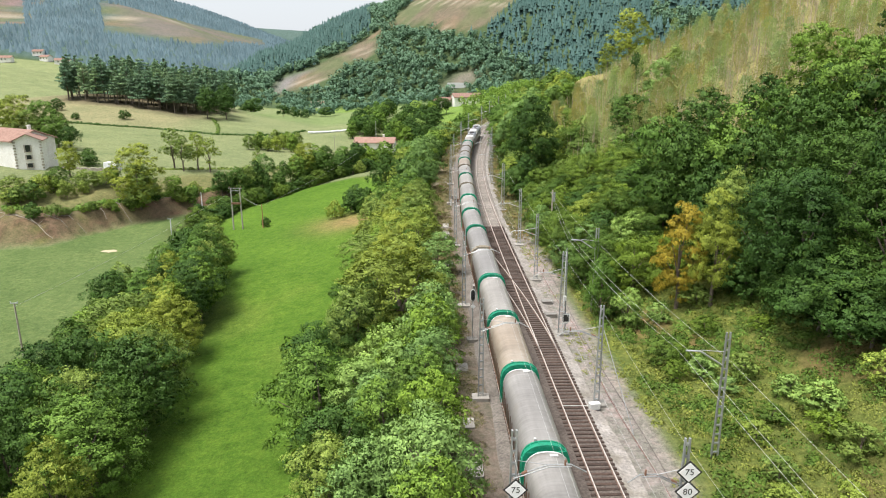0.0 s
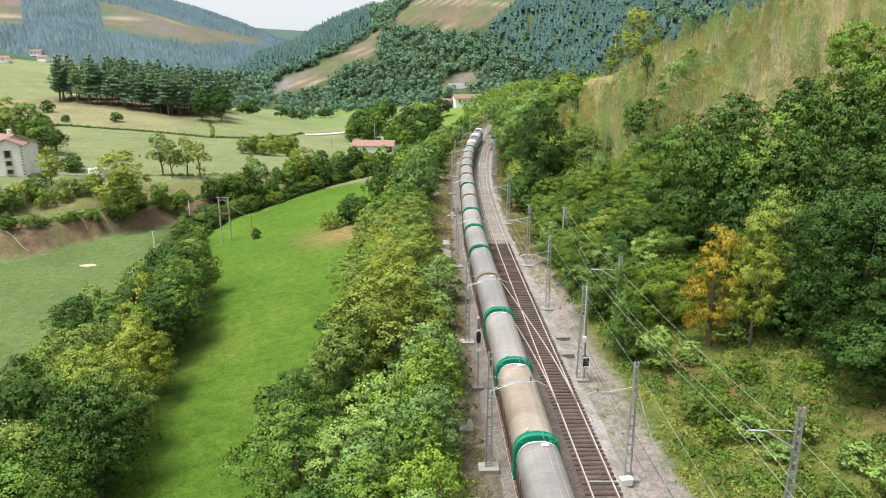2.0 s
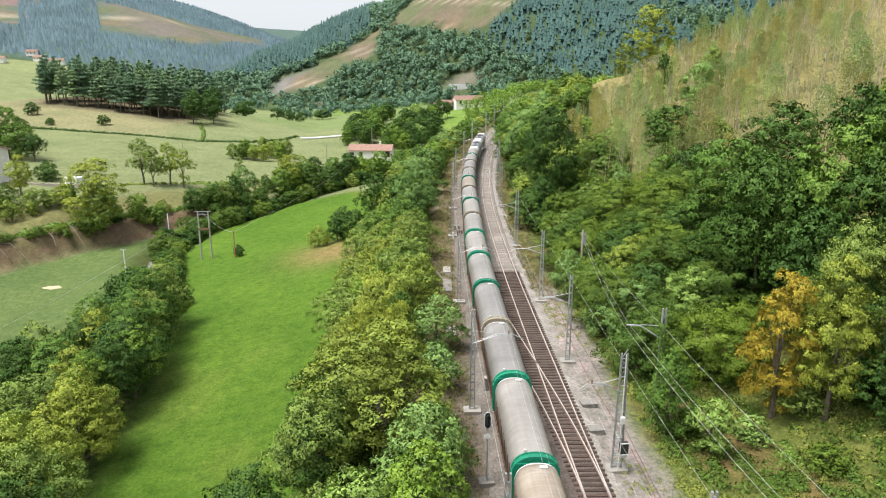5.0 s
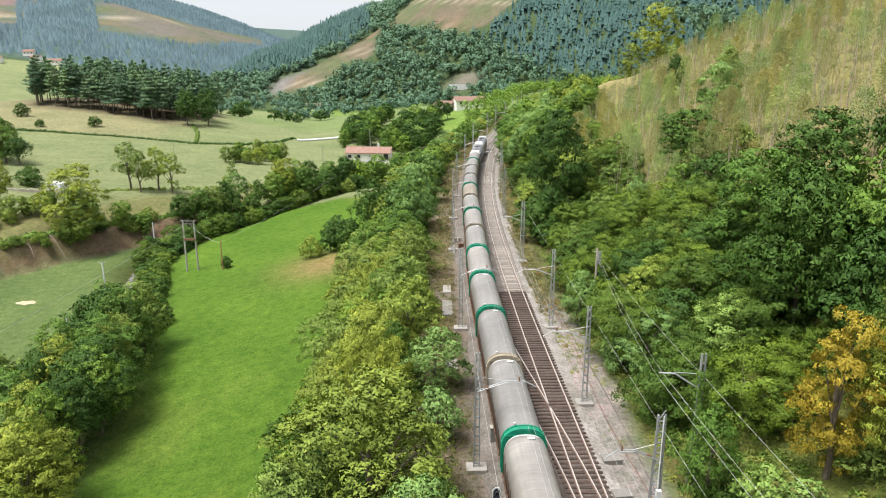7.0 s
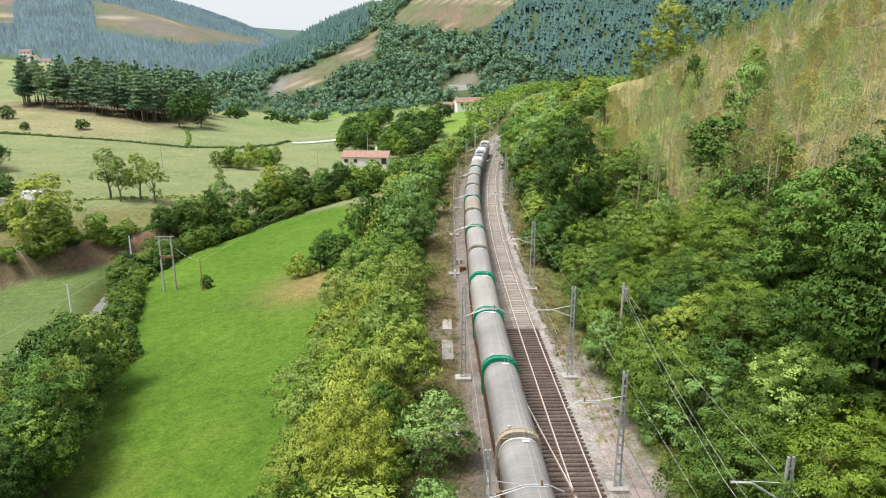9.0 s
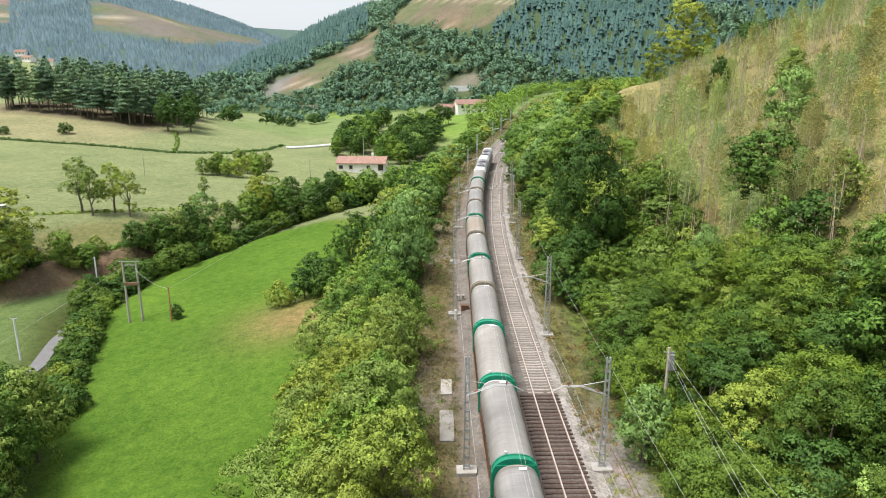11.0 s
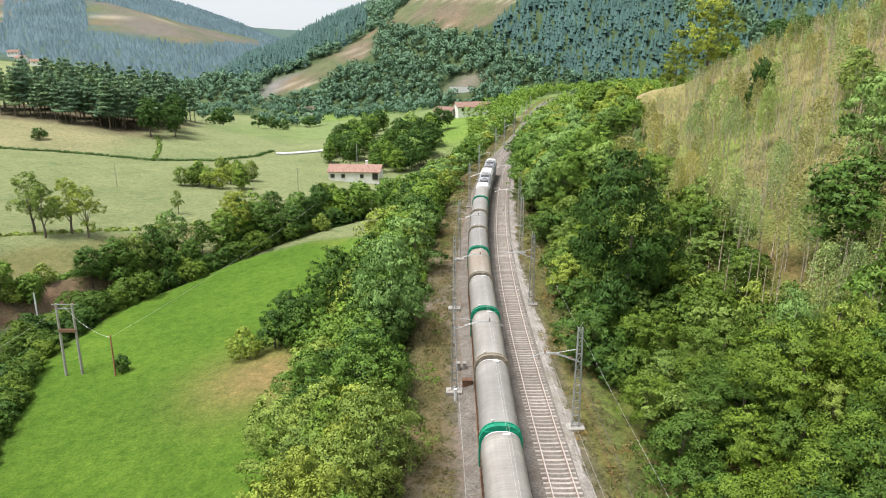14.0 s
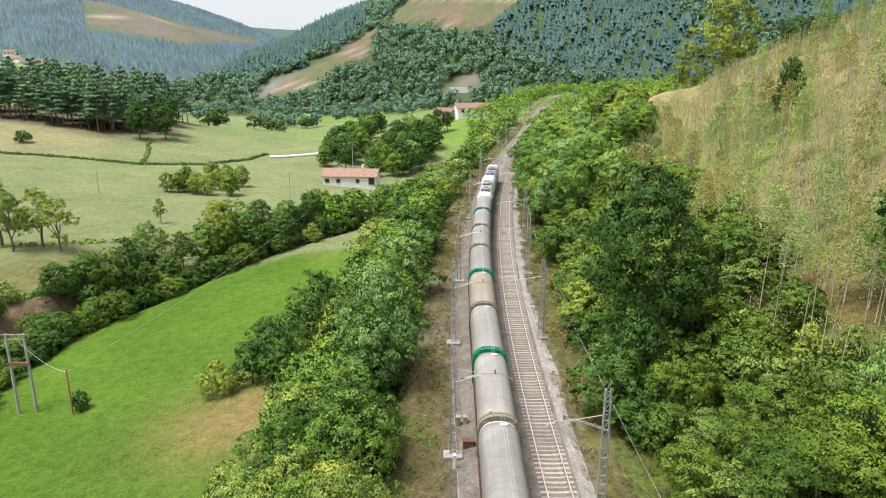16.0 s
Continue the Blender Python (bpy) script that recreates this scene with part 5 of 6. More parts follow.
# middle distance
for k in range(16):
    plant("olive" if k % 3 else "mid", -84 + rng_h.uniform(0, 20), 296 + rng_h.uniform(0, 20), rng_h.uniform(6, 8.5), 0.9)
strip(14, lambda y: -38 + (y - 262) * 0.05, 262, 304, 4, (0.0, 6.0, 12.0), [("shrub", 3), ("shrub_dark", 2)], (2.6, 4.2), 1.1, 2)
strip(15, lambda y: -16 + (y - 262) * 0.15, 262, 345, 6, (0.0, 7.0), [("mid", 4), ("acacia", 2), ("light", 1), ("dark", 1)], (8, 11), 0.9, 2)
strip(12, lambda y: -34 + (y - 330) * 0.16, 362, 440, 6, (0.0, 8.0, 16.0), [("dark", 5), ("mid", 4), ("acacia", 1)], (8, 12), 1.0, 4)
strip(13, lambda y: -50 + (y - 380) * 0.05, 372, 470, 7, (0.0, 9.0), [("dark", 5), ("mid", 4), ("acacia", 1)], (8, 12), 1.0, 4)
for x, y, h in ((-165.0, 362.0, 5.0), (-205.0, 372.0, 6.0), (-185.0, 352.0, 3.5), (-102.0, 609.0, 9.0), (-128.0, 560.0, 9.0), (-120.0, 566.0, 8.0), (-112.0, 570.0, 7.0), (-150.0, 545.0, 11.0), (-146.0, 540.0, 12.0)):
    plant("shrub_dark", x, y, h, 1.1)
rng_p = random.Random(21)
for k in range(185):
    u = rng_p.random()
    x, y = rng_p.uniform(-222, -136), 392 + 90 * u ** 1.3
    plant("pine", x, y + (x + 136) * -0.12, rng_p.uniform(17, 25), rng_p.uniform(0.85, 1.15), "lo" if u > 0.25 else "mid")
for x, y, h in ((-132.0, 392.0, 17.0), (-124.0, 400.0, 15.0), (-128.0, 412.0, 17.0), (-262.0, 404.0, 17.0), (-270.0, 398.0, 15.0), (-280.0, 402.0, 16.0), (-296.0, 398.0, 15.0)):
    plant("dark" if x > -200 else "light", x, y, h, 0.9)

# ---- right side: dark wood, scrub, young birches ----
rng_r = random.Random(31)
y = 44.0
while y < 106:
    x = float(np.interp(y, [44, 60, 75, 90, 106], [46, 38, 34, 32, 34]))
    while x < 98:
        k = rng_r.random()
        plant(("mid" if k < 0.3 else "dark" if k < 0.9 else "olive") if y > 88 else ("oak" if k < 0.74 else "dark" if k < 0.9 else "mid") if x > 47 or y < 70 else ("dark" if k < 0.8 else "olive"), x + rng_r.uniform(-1.8, 1.8), y + rng_r.uniform(-1.8, 1.8), rng_r.uniform(11, 15.5) if k < 0.72 else rng_r.uniform(9, 12), rng_r.uniform(0.8, 1.05), "hi" if x < 44 and y < 84 else "mid" if x < 66 else "lo")
        x += 7.2
    y += 6.8
for kind, x, y, h, w in (("mid", 17.9, 74.0, 7.5, 0.75), ("acacia", 20.5, 71.5, 5.0, 0.9), ("orange", 27.5, 76.5, 14.0, 0.72), ("light", 30.5, 74.0, 13.0, 0.75), ("olive", 34.0, 78.0, 13.0, 0.8), ("oak", 20.3, 151.0, 19.5, 0.76), ("dark", 17.8, 146.5, 9.0, 0.75), ("shrub_dark", 15.8, 143.0, 7.0, 1.0), ("acacia", 15.5, 106.5, 7.0, 0.9), ("yellow_shrub", 24.5, 137.0, 7.0, 0.9), ("acacia", 27.0, 128.0, 10.0, 0.6), ("dark", 38.2, 140.0, 10.5, 1.25), ("mid", 34.0, 129.5, 8.5, 0.85), ("shrub_dark", 38.5, 131.0, 6.0, 1.1), ("olive", 43.0, 133.5, 7.0, 0.9), ("olive", 30.0, 126.0, 8.0, 0.7), ("acacia", 47.8, 156.0, 13.0, 0.8), ("olive", 57.5, 177.0, 9.0, 0.85), ("dark", 54.3, 200.0, 11.0, 0.55)):
    plant(kind, x, y, h, w)
rng_e = random.Random(91)
for k in range(26):
    y = 47 + k * 1.35
    x = float(np.interp(y, [44, 52, 60, 75, 90], [44, 38, 34.5, 33, 31])) + rng_e.uniform(-1.0, 2.5)
    plant(rng_e.choice(("shrub_dark", "dark", "shrub_dark", "oak")), x, y, rng_e.uniform(4.5, 8.5), rng_e.uniform(0.9, 1.2), "hi")
strip(32, middle, 84, 126, 3.6, (11.5, 15.5, 19.5, 23.5, 27.5), [("shrub", 7), ("shrub_light", 1), ("shrub_dark", 3), ("blue_shrub", 1)], (4.5, 7.5), 1.0, 1.6)
strip(36, middle, 126, 215, 3.6, (10.5, 14.0, 17.5), [("shrub", 7), ("shrub_light", 2), ("shrub_dark", 2), ("yellow_shrub", 1)], (4.0, 6.5), 1.0, 1.4)
strip(37, middle, 160, 235, 5.0, (21.5, 25.0), [("shrub", 3), ("shrub_light", 3), ("olive", 2)], (4.5, 7.0), 1.0, 1.6)
strip(38, middle, 118, 160, 3.8, (21.0, 24.5), [("shrub", 2), ("shrub_light", 3), ("olive", 1), ("yellow_shrub", 1)], (3.5, 5.5), 0.95, 1.4)
strip(33, middle, 98, 118, 5.5, (31.5,), [("shrub", 3), ("shrub_light", 3), ("olive", 2)], (5.0, 8.0), 1.0, 2)
strip(34, middle, 205, 345, 5.0, (9.5, 14.0, 19.5), [("mid", 5), ("acacia", 3), ("light", 2)], (10.0, 15.0), 0.95, 2)
for kind, x, y, h in (("light", 69.0, 266.0, 20.0), ("light", 62.5, 270.0, 13.0), ("mid", 80.0, 280.0, 12.0), ("olive", 55.0, 270.0, 7.0), ("dark", 96.0, 284.0, 13.0), ("dark", 104.0, 288.0, 14.0), ("dark", 112.0, 292.0, 14.0)):
    plant(kind, x, y, h, None, "mid")
for k in range(260):
    y = rng_r.uniform(112, 285)
    x = float(middle(y)) + rng_r.uniform(22.5 if y > 128 else 34, 80)
    if y < 260 + (x - 46) * 0.22 - 32:
        plant("birch" if rng_r.random() < 0.6 else "birch_green", x, y, rng_r.uniform(6, 10), rng_r.uniform(0.8, 1.25), "hi" if y < 175 else "mid")
for k in range(34):
    y = rng_r.uniform(226, 266)
    plant(rng_r.choice(("shrub", "mid", "shrub_light", "acacia")), rng_r.uniform(30, 43), y, rng_r.uniform(7.0, 11.5), 0.9)
# low growth along the foot of the slope
strip(35, middle, 38, 90, 4.0, (13.0, 17.0, 21.0, 25.0, 29.0, 34.0, 39.0), [("shrub", 3), ("blue_shrub", 3), ("shrub_light", 2), ("yellow_shrub", 1)], (1.3, 3.0), 1.25, 2.0, 0.3)


def saplings(name, seed, n, mat_, quads, label):
    """Close young growth over the slope: thin stems and narrow crowns."""
    rng = np.random.default_rng(seed)
    y = rng.uniform(100, 330, n)
    x = middle(y) + rng.uniform(21, 130, n)
    k = (x < 0.7 * y + 10) & (y < 260 + (x - 46) * 0.22 - 12) & ((x - middle(y) > 34) | (y > 126)) & ((y > 112) | (x > 95))
    x, y = x[k], y[k]
    z = ground_z(x, y)
    n = len(x)
    h = rng.uniform(3.5, 8.0, n) * (0.35 + 0.65 * smooth(8, 40, 260 + (x - 46) * 0.22 - y))
    q = quads
    zz = rng.uniform(0.28, 1.0, (n, q)) ** 0.8
    r = 0.95 * np.sin(np.clip(zz, 0.1, 0.98) * 2.9) ** 0.8 * np.sqrt(rng.uniform(0.02, 1, (n, q)))
    a = rng.uniform(0, 6.2832, (n, q))
    p = np.stack([x[:, None] + r * np.cos(a), y[:, None] + r * np.sin(a), z[:, None] + zz * h[:, None]], -1).reshape(-1, 3)
    v, f = leaf_mesh(p, rng.normal(size=p.shape) * np.array([1, 1, 0.35]), 0.095, rng, 0.95)
    w = 0.075
    lean = rng.normal(size=(n, 2)) * 0.25
    base = np.stack([x, y, z - 0.2], 1)
    tip = np.stack([x + lean[:, 0], y + lean[:, 1], z + h * 0.92], 1)
    off = np.array([(w, 0, 0), (-w / 2, w * 0.87, 0), (-w / 2, -w * 0.87, 0)])
    sv = np.concatenate([base[:, None] + off, tip[:, None] + off * 0.4], 1).reshape(-1, 3)
    i = len(v) + 6 * np.arange(n)[:, None]
    sf = np.concatenate([i + np.array([[0, 1, 4, 3]]), i + np.array([[1, 2, 5, 4]]), i + np.array([[2, 0, 3, 5]])])
    nl = np.stack([np.cos(a), np.sin(a), np.full(a.shape, 0.75)], -1).reshape(-1, 3) + rng.normal(size=p.shape) * 0.3
    side = [np.tile(q, (n, 1)) for q in ((0.5, 0.87, 0.0), (-1.0, 0.0, 0.0), (0.5, -0.87, 0.0))]
    ob = link_mesh(name, np.concatenate([v, sv]).tolist(), f.tolist() + sf.tolist(), [mat_, BIRCH_BARK], None, [0] * len(f) + [1] * len(sf))
    soft_normals(ob, np.concatenate([np.repeat(nl, 3, axis=0), np.repeat(np.concatenate(side), 4, axis=0)]))
    return tagged(ob, label, "young trees", kind="stuff")


saplings("birch_saplings", 61, 2100, LEAF["birch"], 135, "close young birches with yellowing leaves on the slope")
saplings("green_saplings", 62, 2500, LEAF["pale"], 135, "close young trees with green leaves on the slope")


def undergrowth(name, seed, n, mat_, size, leaves, leaf, label, region):
    """Brambles, ferns and weeds as one low uneven mass."""
    rng = np.random.default_rng(seed)
    d0, d1, y0, y1, amount = region
    y = rng.uniform(y0, y1, n)
    d = rng.uniform(d0, d1, n)
    x = middle(y) + d
    k = waves(x, y, 0.21, seed) + 0.6 * waves(x, y, 0.6, seed + 1) > amount
    x, y = x[k], y[k]
    n = len(x)
    r = size * rng.uniform(0.5, 1.3, n)
    dd = rng.normal(size=(n, leaves, 3))
    dd /= np.linalg.norm(dd, axis=2)[..., None]
    dd[..., 2] = np.abs(dd[..., 2])
    c = np.stack([x, y, ground_z(x, y)], 1)
    p = c[:, None] + dd * r[:, None, None] * np.array([1, 1, 0.75]) * rng.uniform(0.5, 1.05, (n, leaves, 1))
    v, f = leaf_mesh(p.reshape(-1, 3), dd.reshape(-1, 3), leaf, rng, 0.95)
    ob = soft_normals(link_mesh(name, v.tolist(), f, mat_), np.repeat(dd.reshape(-1, 3) + np.array([0, 0, 0.3]), 3, axis=0))
    return tagged(ob, label, "undergrowth", kind="stuff")


undergrowth("brambles", 71, 1800, LEAF["scrub"], 1.0, 120, 0.125, "green brambles and ferns over the rough slope foot", (9.5, 46, 36, 100, -0.1))
undergrowth("weeds", 72, 2800, LEAF["weed"], 0.6, 40, 0.105, "yellowing weeds and rough grass beside the gravel", (8.3, 34, 36, 110, -0.2))
undergrowth("bracken", 73, 800, LEAF["mid"], 0.9, 80, 0.12, "pale green bracken over the rough slope foot", (12, 44, 36, 95, 0.15))
undergrowth("verge_weeds", 74, 2600, LEAF["dry"], 0.45, 42, 0.07, "dry weeds on the verge beside the empty track", (4.3, 10.5, 110, 300, -0.6))
undergrowth("gravel_weeds", 77, 800, LEAF["weed"], 0.35, 30, 0.065, "small dry weeds growing through the gravel", (4.8, 9.5, 24, 118, 0.1))
undergrowth("bench_weeds", 75, 4800, LEAF["dry"], 0.45, 44, 0.065, "dry weeds and grass on the bench beside the train", (-10.5, -5.4, 36, 420, -0.7))
undergrowth("green_weeds", 76, 900, LEAF["mid"], 0.5, 48, 0.085, "green weeds on the bench beside the train", (-10.8, -6.8, 36, 260, 0.25))


def far_wood(name, seed, spots, mat_, quads, size, tall, label):
    """A far wood as one mass of small uneven crowns."""
    rng = np.random.default_rng(seed)
    n = len(spots)
    k = rng.uniform(0.6, 1.35, n)
    # each crown is a heap of five lobes
    lob = unit(rng.normal(size=(n, 5, 3))) * np.array([0.26, 0.26, 0.2]) + np.array([0, 0, 0.55])
    lob = spots[:, None] + lob * (k * tall)[:, None, None]
    w = rng.integers(0, 5, (n, quads))
    d = unit(rng.normal(size=(n, quads, 3)) + np.array([0, 0, 0.5]))
    p = np.take_along_axis(lob, w[..., None].repeat(3, 2), 1) + d * (k * tall)[:, None, None] * 0.22 * rng.uniform(0.7, 1.1, (n, quads, 1))
    out = unit(p - (spots + np.stack([0 * k, 0 * k, 0.45 * k * tall], 1))[:, None])
    v, f = leaf_mesh(p.reshape(-1, 3), d.reshape(-1, 3), size, rng, 0.95)
    ob = link_mesh(name, v.tolist(), f, mat_)
    soft_normals(ob, np.repeat((0.6 * d + 0.5 * out + np.array([0, 0, 0.15])).reshape(-1, 3), 3, axis=0))
    return tagged(ob, label, "wood", kind="stuff")


def far_conifers(name, seed, spots, mat_, tall, tiers, sides, slim, up, label):
    """A far conifer wood: pointed crowns of drooping, ragged tiers."""
    rng = np.random.default_rng(seed)
    n = len(spots)
    h = tall * rng.uniform(0.6, 1.25, n)
    v, f = [], []
    a = np.arange(sides) * 2 * np.pi / sides
    for t in range(tiers):
        z0, z1 = 0.10 + 0.80 * t / tiers - (0.45 if t == 0 else 0.0), min(1.0, 0.10 + 0.80 * (t + 1) / tiers + 0.22)
        r = (h * slim * (1.05 - t / tiers))[:, None] * rng.uniform(0.65, 1.2, (n, sides))
        aa = a[None] + rng.uniform(0, 6.28, (n, 1)) + rng.uniform(-0.3, 0.3, (n, sides))
        ring = np.stack([r * np.cos(aa), r * np.sin(aa), h[:, None] * (z0 + rng.uniform(-0.05, 0.05, (n, sides)))], -1) + spots[:, None]
        tip = spots + np.stack([rng.normal(size=n) * 0.2, rng.normal(size=n) * 0.2, h * z1], 1)
        base = len(np.concatenate(v)) if v else 0
        v.append(np.concatenate([ring, tip[:, None]], 1).reshape(-1, 3))
        i = base + (sides + 1) * np.arange(n)[:, None]
        q = np.arange(sides)[None]
        f.append(np.stack([i + q, i + (q + 1) % sides, i + sides + 0 * q], -1).reshape(-1, 3))
    v, f = np.concatenate(v), np.concatenate(f)
    ob = link_mesh(name, v.tolist(), f, mat_)
    axis = np.tile(np.repeat(spots[:, :2], sides + 1, axis=0), (tiers, 1))
    out = np.concatenate([unit(v[:, :2] - axis), np.full((len(v), 1), up)], 1)
    soft_normals(ob, (out + rng.normal(size=out.shape) * 0.3)[f.ravel()])
    return tagged(ob, label, "wood", kind="stuff")


def spots_in(seed, x0, x1, y0, y1, n, test):
    rng = np.random.default_rng(seed)
    x, y = rng.uniform(x0, x1, n), rng.uniform(y0, y1, n)
    k = (np.abs(x) < 0.72 * y + 60)
    x, y = x[k], y[k]
    z = ground_z(x, y)
    k = test(x, y, z)
    return np.stack([x[k], y[k], z[k]], 1)


def bare(x, y, z):
    """Where no wood stands: the felled slopes and a strip below their lower edge."""
    return np.maximum(sum(felled(x, y, z)), sum(felled(x, y, z + 10.0)))


def foot(x):
    return 800 - 0.6 * np.minimum(x, 0) - 0.25 * np.maximum(x, 0)


def spruce_part(x, y, z):
    """Where dark spruce stands instead of broadleaf trees on the hill."""
    r = x / np.maximum(y, 1.0)
    return (((r > 0.03) & (z > np.interp(r, [0.03, 0.08, 0.14, 0.3], [55, 32, 8, 0]))) | ((r < -0.10) & (z > np.interp(r, [-0.25, -0.16, -0.10], [0, 22, 62])))) & (waves(x, y, 0.02, 40) < 0.55)


undergrowth("rusty_weeds", 78, 1500, LEAF["rust"], 0.45, 34, 0.09, "rust-brown dead weeds beside the tracks", (4.5, 8.5, 100, 300, 0.1))
undergrowth("rusty_bench_weeds", 79, 1500, LEAF["rust"], 0.45, 34, 0.09, "rust-brown dead weeds on the bench beside the train", (-10.5, -5.6, 60, 300, -0.1))

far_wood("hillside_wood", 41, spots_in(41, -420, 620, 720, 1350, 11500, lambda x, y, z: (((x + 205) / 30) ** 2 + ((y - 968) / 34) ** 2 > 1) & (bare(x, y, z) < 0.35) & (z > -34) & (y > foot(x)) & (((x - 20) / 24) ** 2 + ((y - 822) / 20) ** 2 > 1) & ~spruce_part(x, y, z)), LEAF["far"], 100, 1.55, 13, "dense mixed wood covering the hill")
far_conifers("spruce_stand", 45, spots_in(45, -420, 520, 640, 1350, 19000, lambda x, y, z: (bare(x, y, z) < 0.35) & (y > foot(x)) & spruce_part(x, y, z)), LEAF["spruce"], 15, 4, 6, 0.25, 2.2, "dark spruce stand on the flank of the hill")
far_conifers("mountain_wood", 42, spots_in(42, -2000, 300, 1260, 2700, 52000, lambda x, y, z: bare(x, y, z) < 0.4), LEAF["far_pine_haze"], 11.5, 1, 6, 0.44, 2.2, "conifer wood covering the far mountain, coloured blue-green for haze")
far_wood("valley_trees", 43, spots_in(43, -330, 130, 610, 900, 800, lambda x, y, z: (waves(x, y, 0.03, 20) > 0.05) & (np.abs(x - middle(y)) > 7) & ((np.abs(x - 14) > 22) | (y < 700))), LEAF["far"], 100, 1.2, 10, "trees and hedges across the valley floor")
far_wood("trackside_wood", 44, spots_in(44, 10, 230, 330, 760, 1300, lambda x, y, z: (x - middle(y) > 9) | ((x - middle(y) < -9) & (x - middle(y) > -34))), LEAF["mid"], 170, 0.6, 10, "green trees beside the line farther on")


# ---- houses ----
def house(name, m, L, W, H, R, label, windows, mat_=None, roof=None, over=0.6, chimney=None, wing=None):
    """A gabled house: L along x, W deep, H eaves, R ridge over the eaves; windows as (x, z, w, h) on the front."""
    e = thing(name, m, label, "house", "houses")
    b = Build()
    x, y = L / 2, W / 2
    v = [(-x, -y, -2), (x, -y, -2), (x, y, -2), (-x, y, -2), (-x, -y, H), (x, -y, H), (x, y, H), (-x, y, H), (-x, 0, H + R), (x, 0, H + R)]
    b.add(v, [(0, 1, 5, 4), (2, 3, 7, 6), (1, 2, 6, 9, 5), (3, 0, 4, 8, 7), (0, 3, 2, 1)])
    part("wall", b, mat_ or PLASTER, e)
    for s in (-1, 1):
        b = Build()
        k = R / y
        n = int(L / 0.5)
        rings = []
        for i in range(2 * n + 1):
            xx = -x - over + i * (L + 2 * over) / (2 * n)
            up = 0.22 + 0.13 * (i % 2)
            rings.append([(xx, s * (y + over), H - k * over), (xx, 0, H + R + 0.05), (xx, 0, H + R + 0.05 + up), (xx, s * (y + over), H - k * over + up)])
        b.loft(rings)
        part("roof", b, roof or ROOF_TILE, e)
    for wx, wz, ww, wh in windows:
        b = Build()
        b.box((wx, -y - 0.01, wz), (ww, 0.08, wh))
        w = part("window", b, GLASS_DARK, e)
        b = Build()
        b.box((wx, -y - 0.05, wz - wh / 2 - 0.1), (ww + 0.4, 0.2, 0.15))
        for s in (-1, 1):
            b.box((wx + s * (ww / 2 + 0.08), -y - 0.03, wz), (0.14, 0.1, wh))
        b.box((wx, -y - 0.03, wz + wh / 2 + 0.08), (ww + 0.3, 0.1, 0.16))
        part("window_frame", b, STONE, w, "stone window frame")
    if chimney:
        b = Build()
        b.box((chimney, 0.8, H + R + 0.5), (0.8, 0.8, 1.8))
        b.box((chimney, 0.8, H + R + 1.45), (1.0, 1.0, 0.15))
        part("chimney", b, PLASTER, e)
    return e


hx, hy = -123.0, 209.0
house("farmhouse", pose(hx - 10.0, hy + 5, gz(hx, hy) + 0.3, 0, 0, -28), 22, 13, 8.2, 2.6, "white farmhouse with a red tiled roof above the pasture", [(-6, 6, 1, 1.4), (-2, 6, 1, 1.4), (2, 6, 1, 1.4), (-6, 2.4, 1, 1.6), (0, 2.4, 1.6, 2)], chimney=8.0)
e = thing("farmhouse_wing", pose(hx - 0.8, hy - 1.5, gz(hx, hy) + 0.3, 0, 0, 20), "white gabled farmhouse front with quoins and stacked balconies", "house", "houses")
b = Build()
x, y, H, R = 3.6, 4.5, 8.6, 1.7
b.add([(-x, -y, -2), (x, -y, -2), (x, y, -2), (-x, y, -2), (-x, -y, H), (x, -y, H), (x, y, H), (-x, y, H), (0, -y, H + R), (0, y, H + R)], [(0, 1, 5, 8, 4), (2, 3, 7, 9, 6), (1, 2, 6, 5), (3, 0, 4, 7), (0, 3, 2, 1)])
part("wall", b, PLASTER, e)
for s in (-1, 1):
    b = Build()
    p = [(s * (x + 0.7), -y - 0.7, H - 0.32), (0, -y - 0.7, H + R + 0.03), (0, y, H + R + 0.03), (s * (x + 0.7), y, H - 0.32)]
    b.add(p + [(a, c, d + 0.22) for a, c, d in p], [(0, 1, 2, 3), (4, 5, 6, 7), (0, 1, 5, 4), (1, 2, 6, 5), (2, 3, 7, 6), (3, 0, 4, 7)])
    part("roof", b, ROOF_TILE, e)
for z, h in ((6.2, 2.0), (3.6, 1.3), (1.2, 1.3)):
    b = Build()
    b.box((0, -y - 0.02, z), (1.3, 0.1, h))
    part("window", b, GLASS_DARK, e)
    b = Build()
    b.box((0, -y - 0.25, z - h / 2), (2.0, 0.6, 0.12))
    for s in (-1, 1):
        b.box((s * 0.85, -y - 0.05, z), (0.3, 0.14, h + 0.2))
    part("balcony", b, STONE, e)
for s in (-1, 1):
    for k in range(10):
        b = Build()
        b.box((s * (x - 0.15), -y - 0.04, 0.4 + k * 0.85), (0.5 + 0.25 * (k % 2), 0.12, 0.5))
        part("quoin", b, STONE, e)

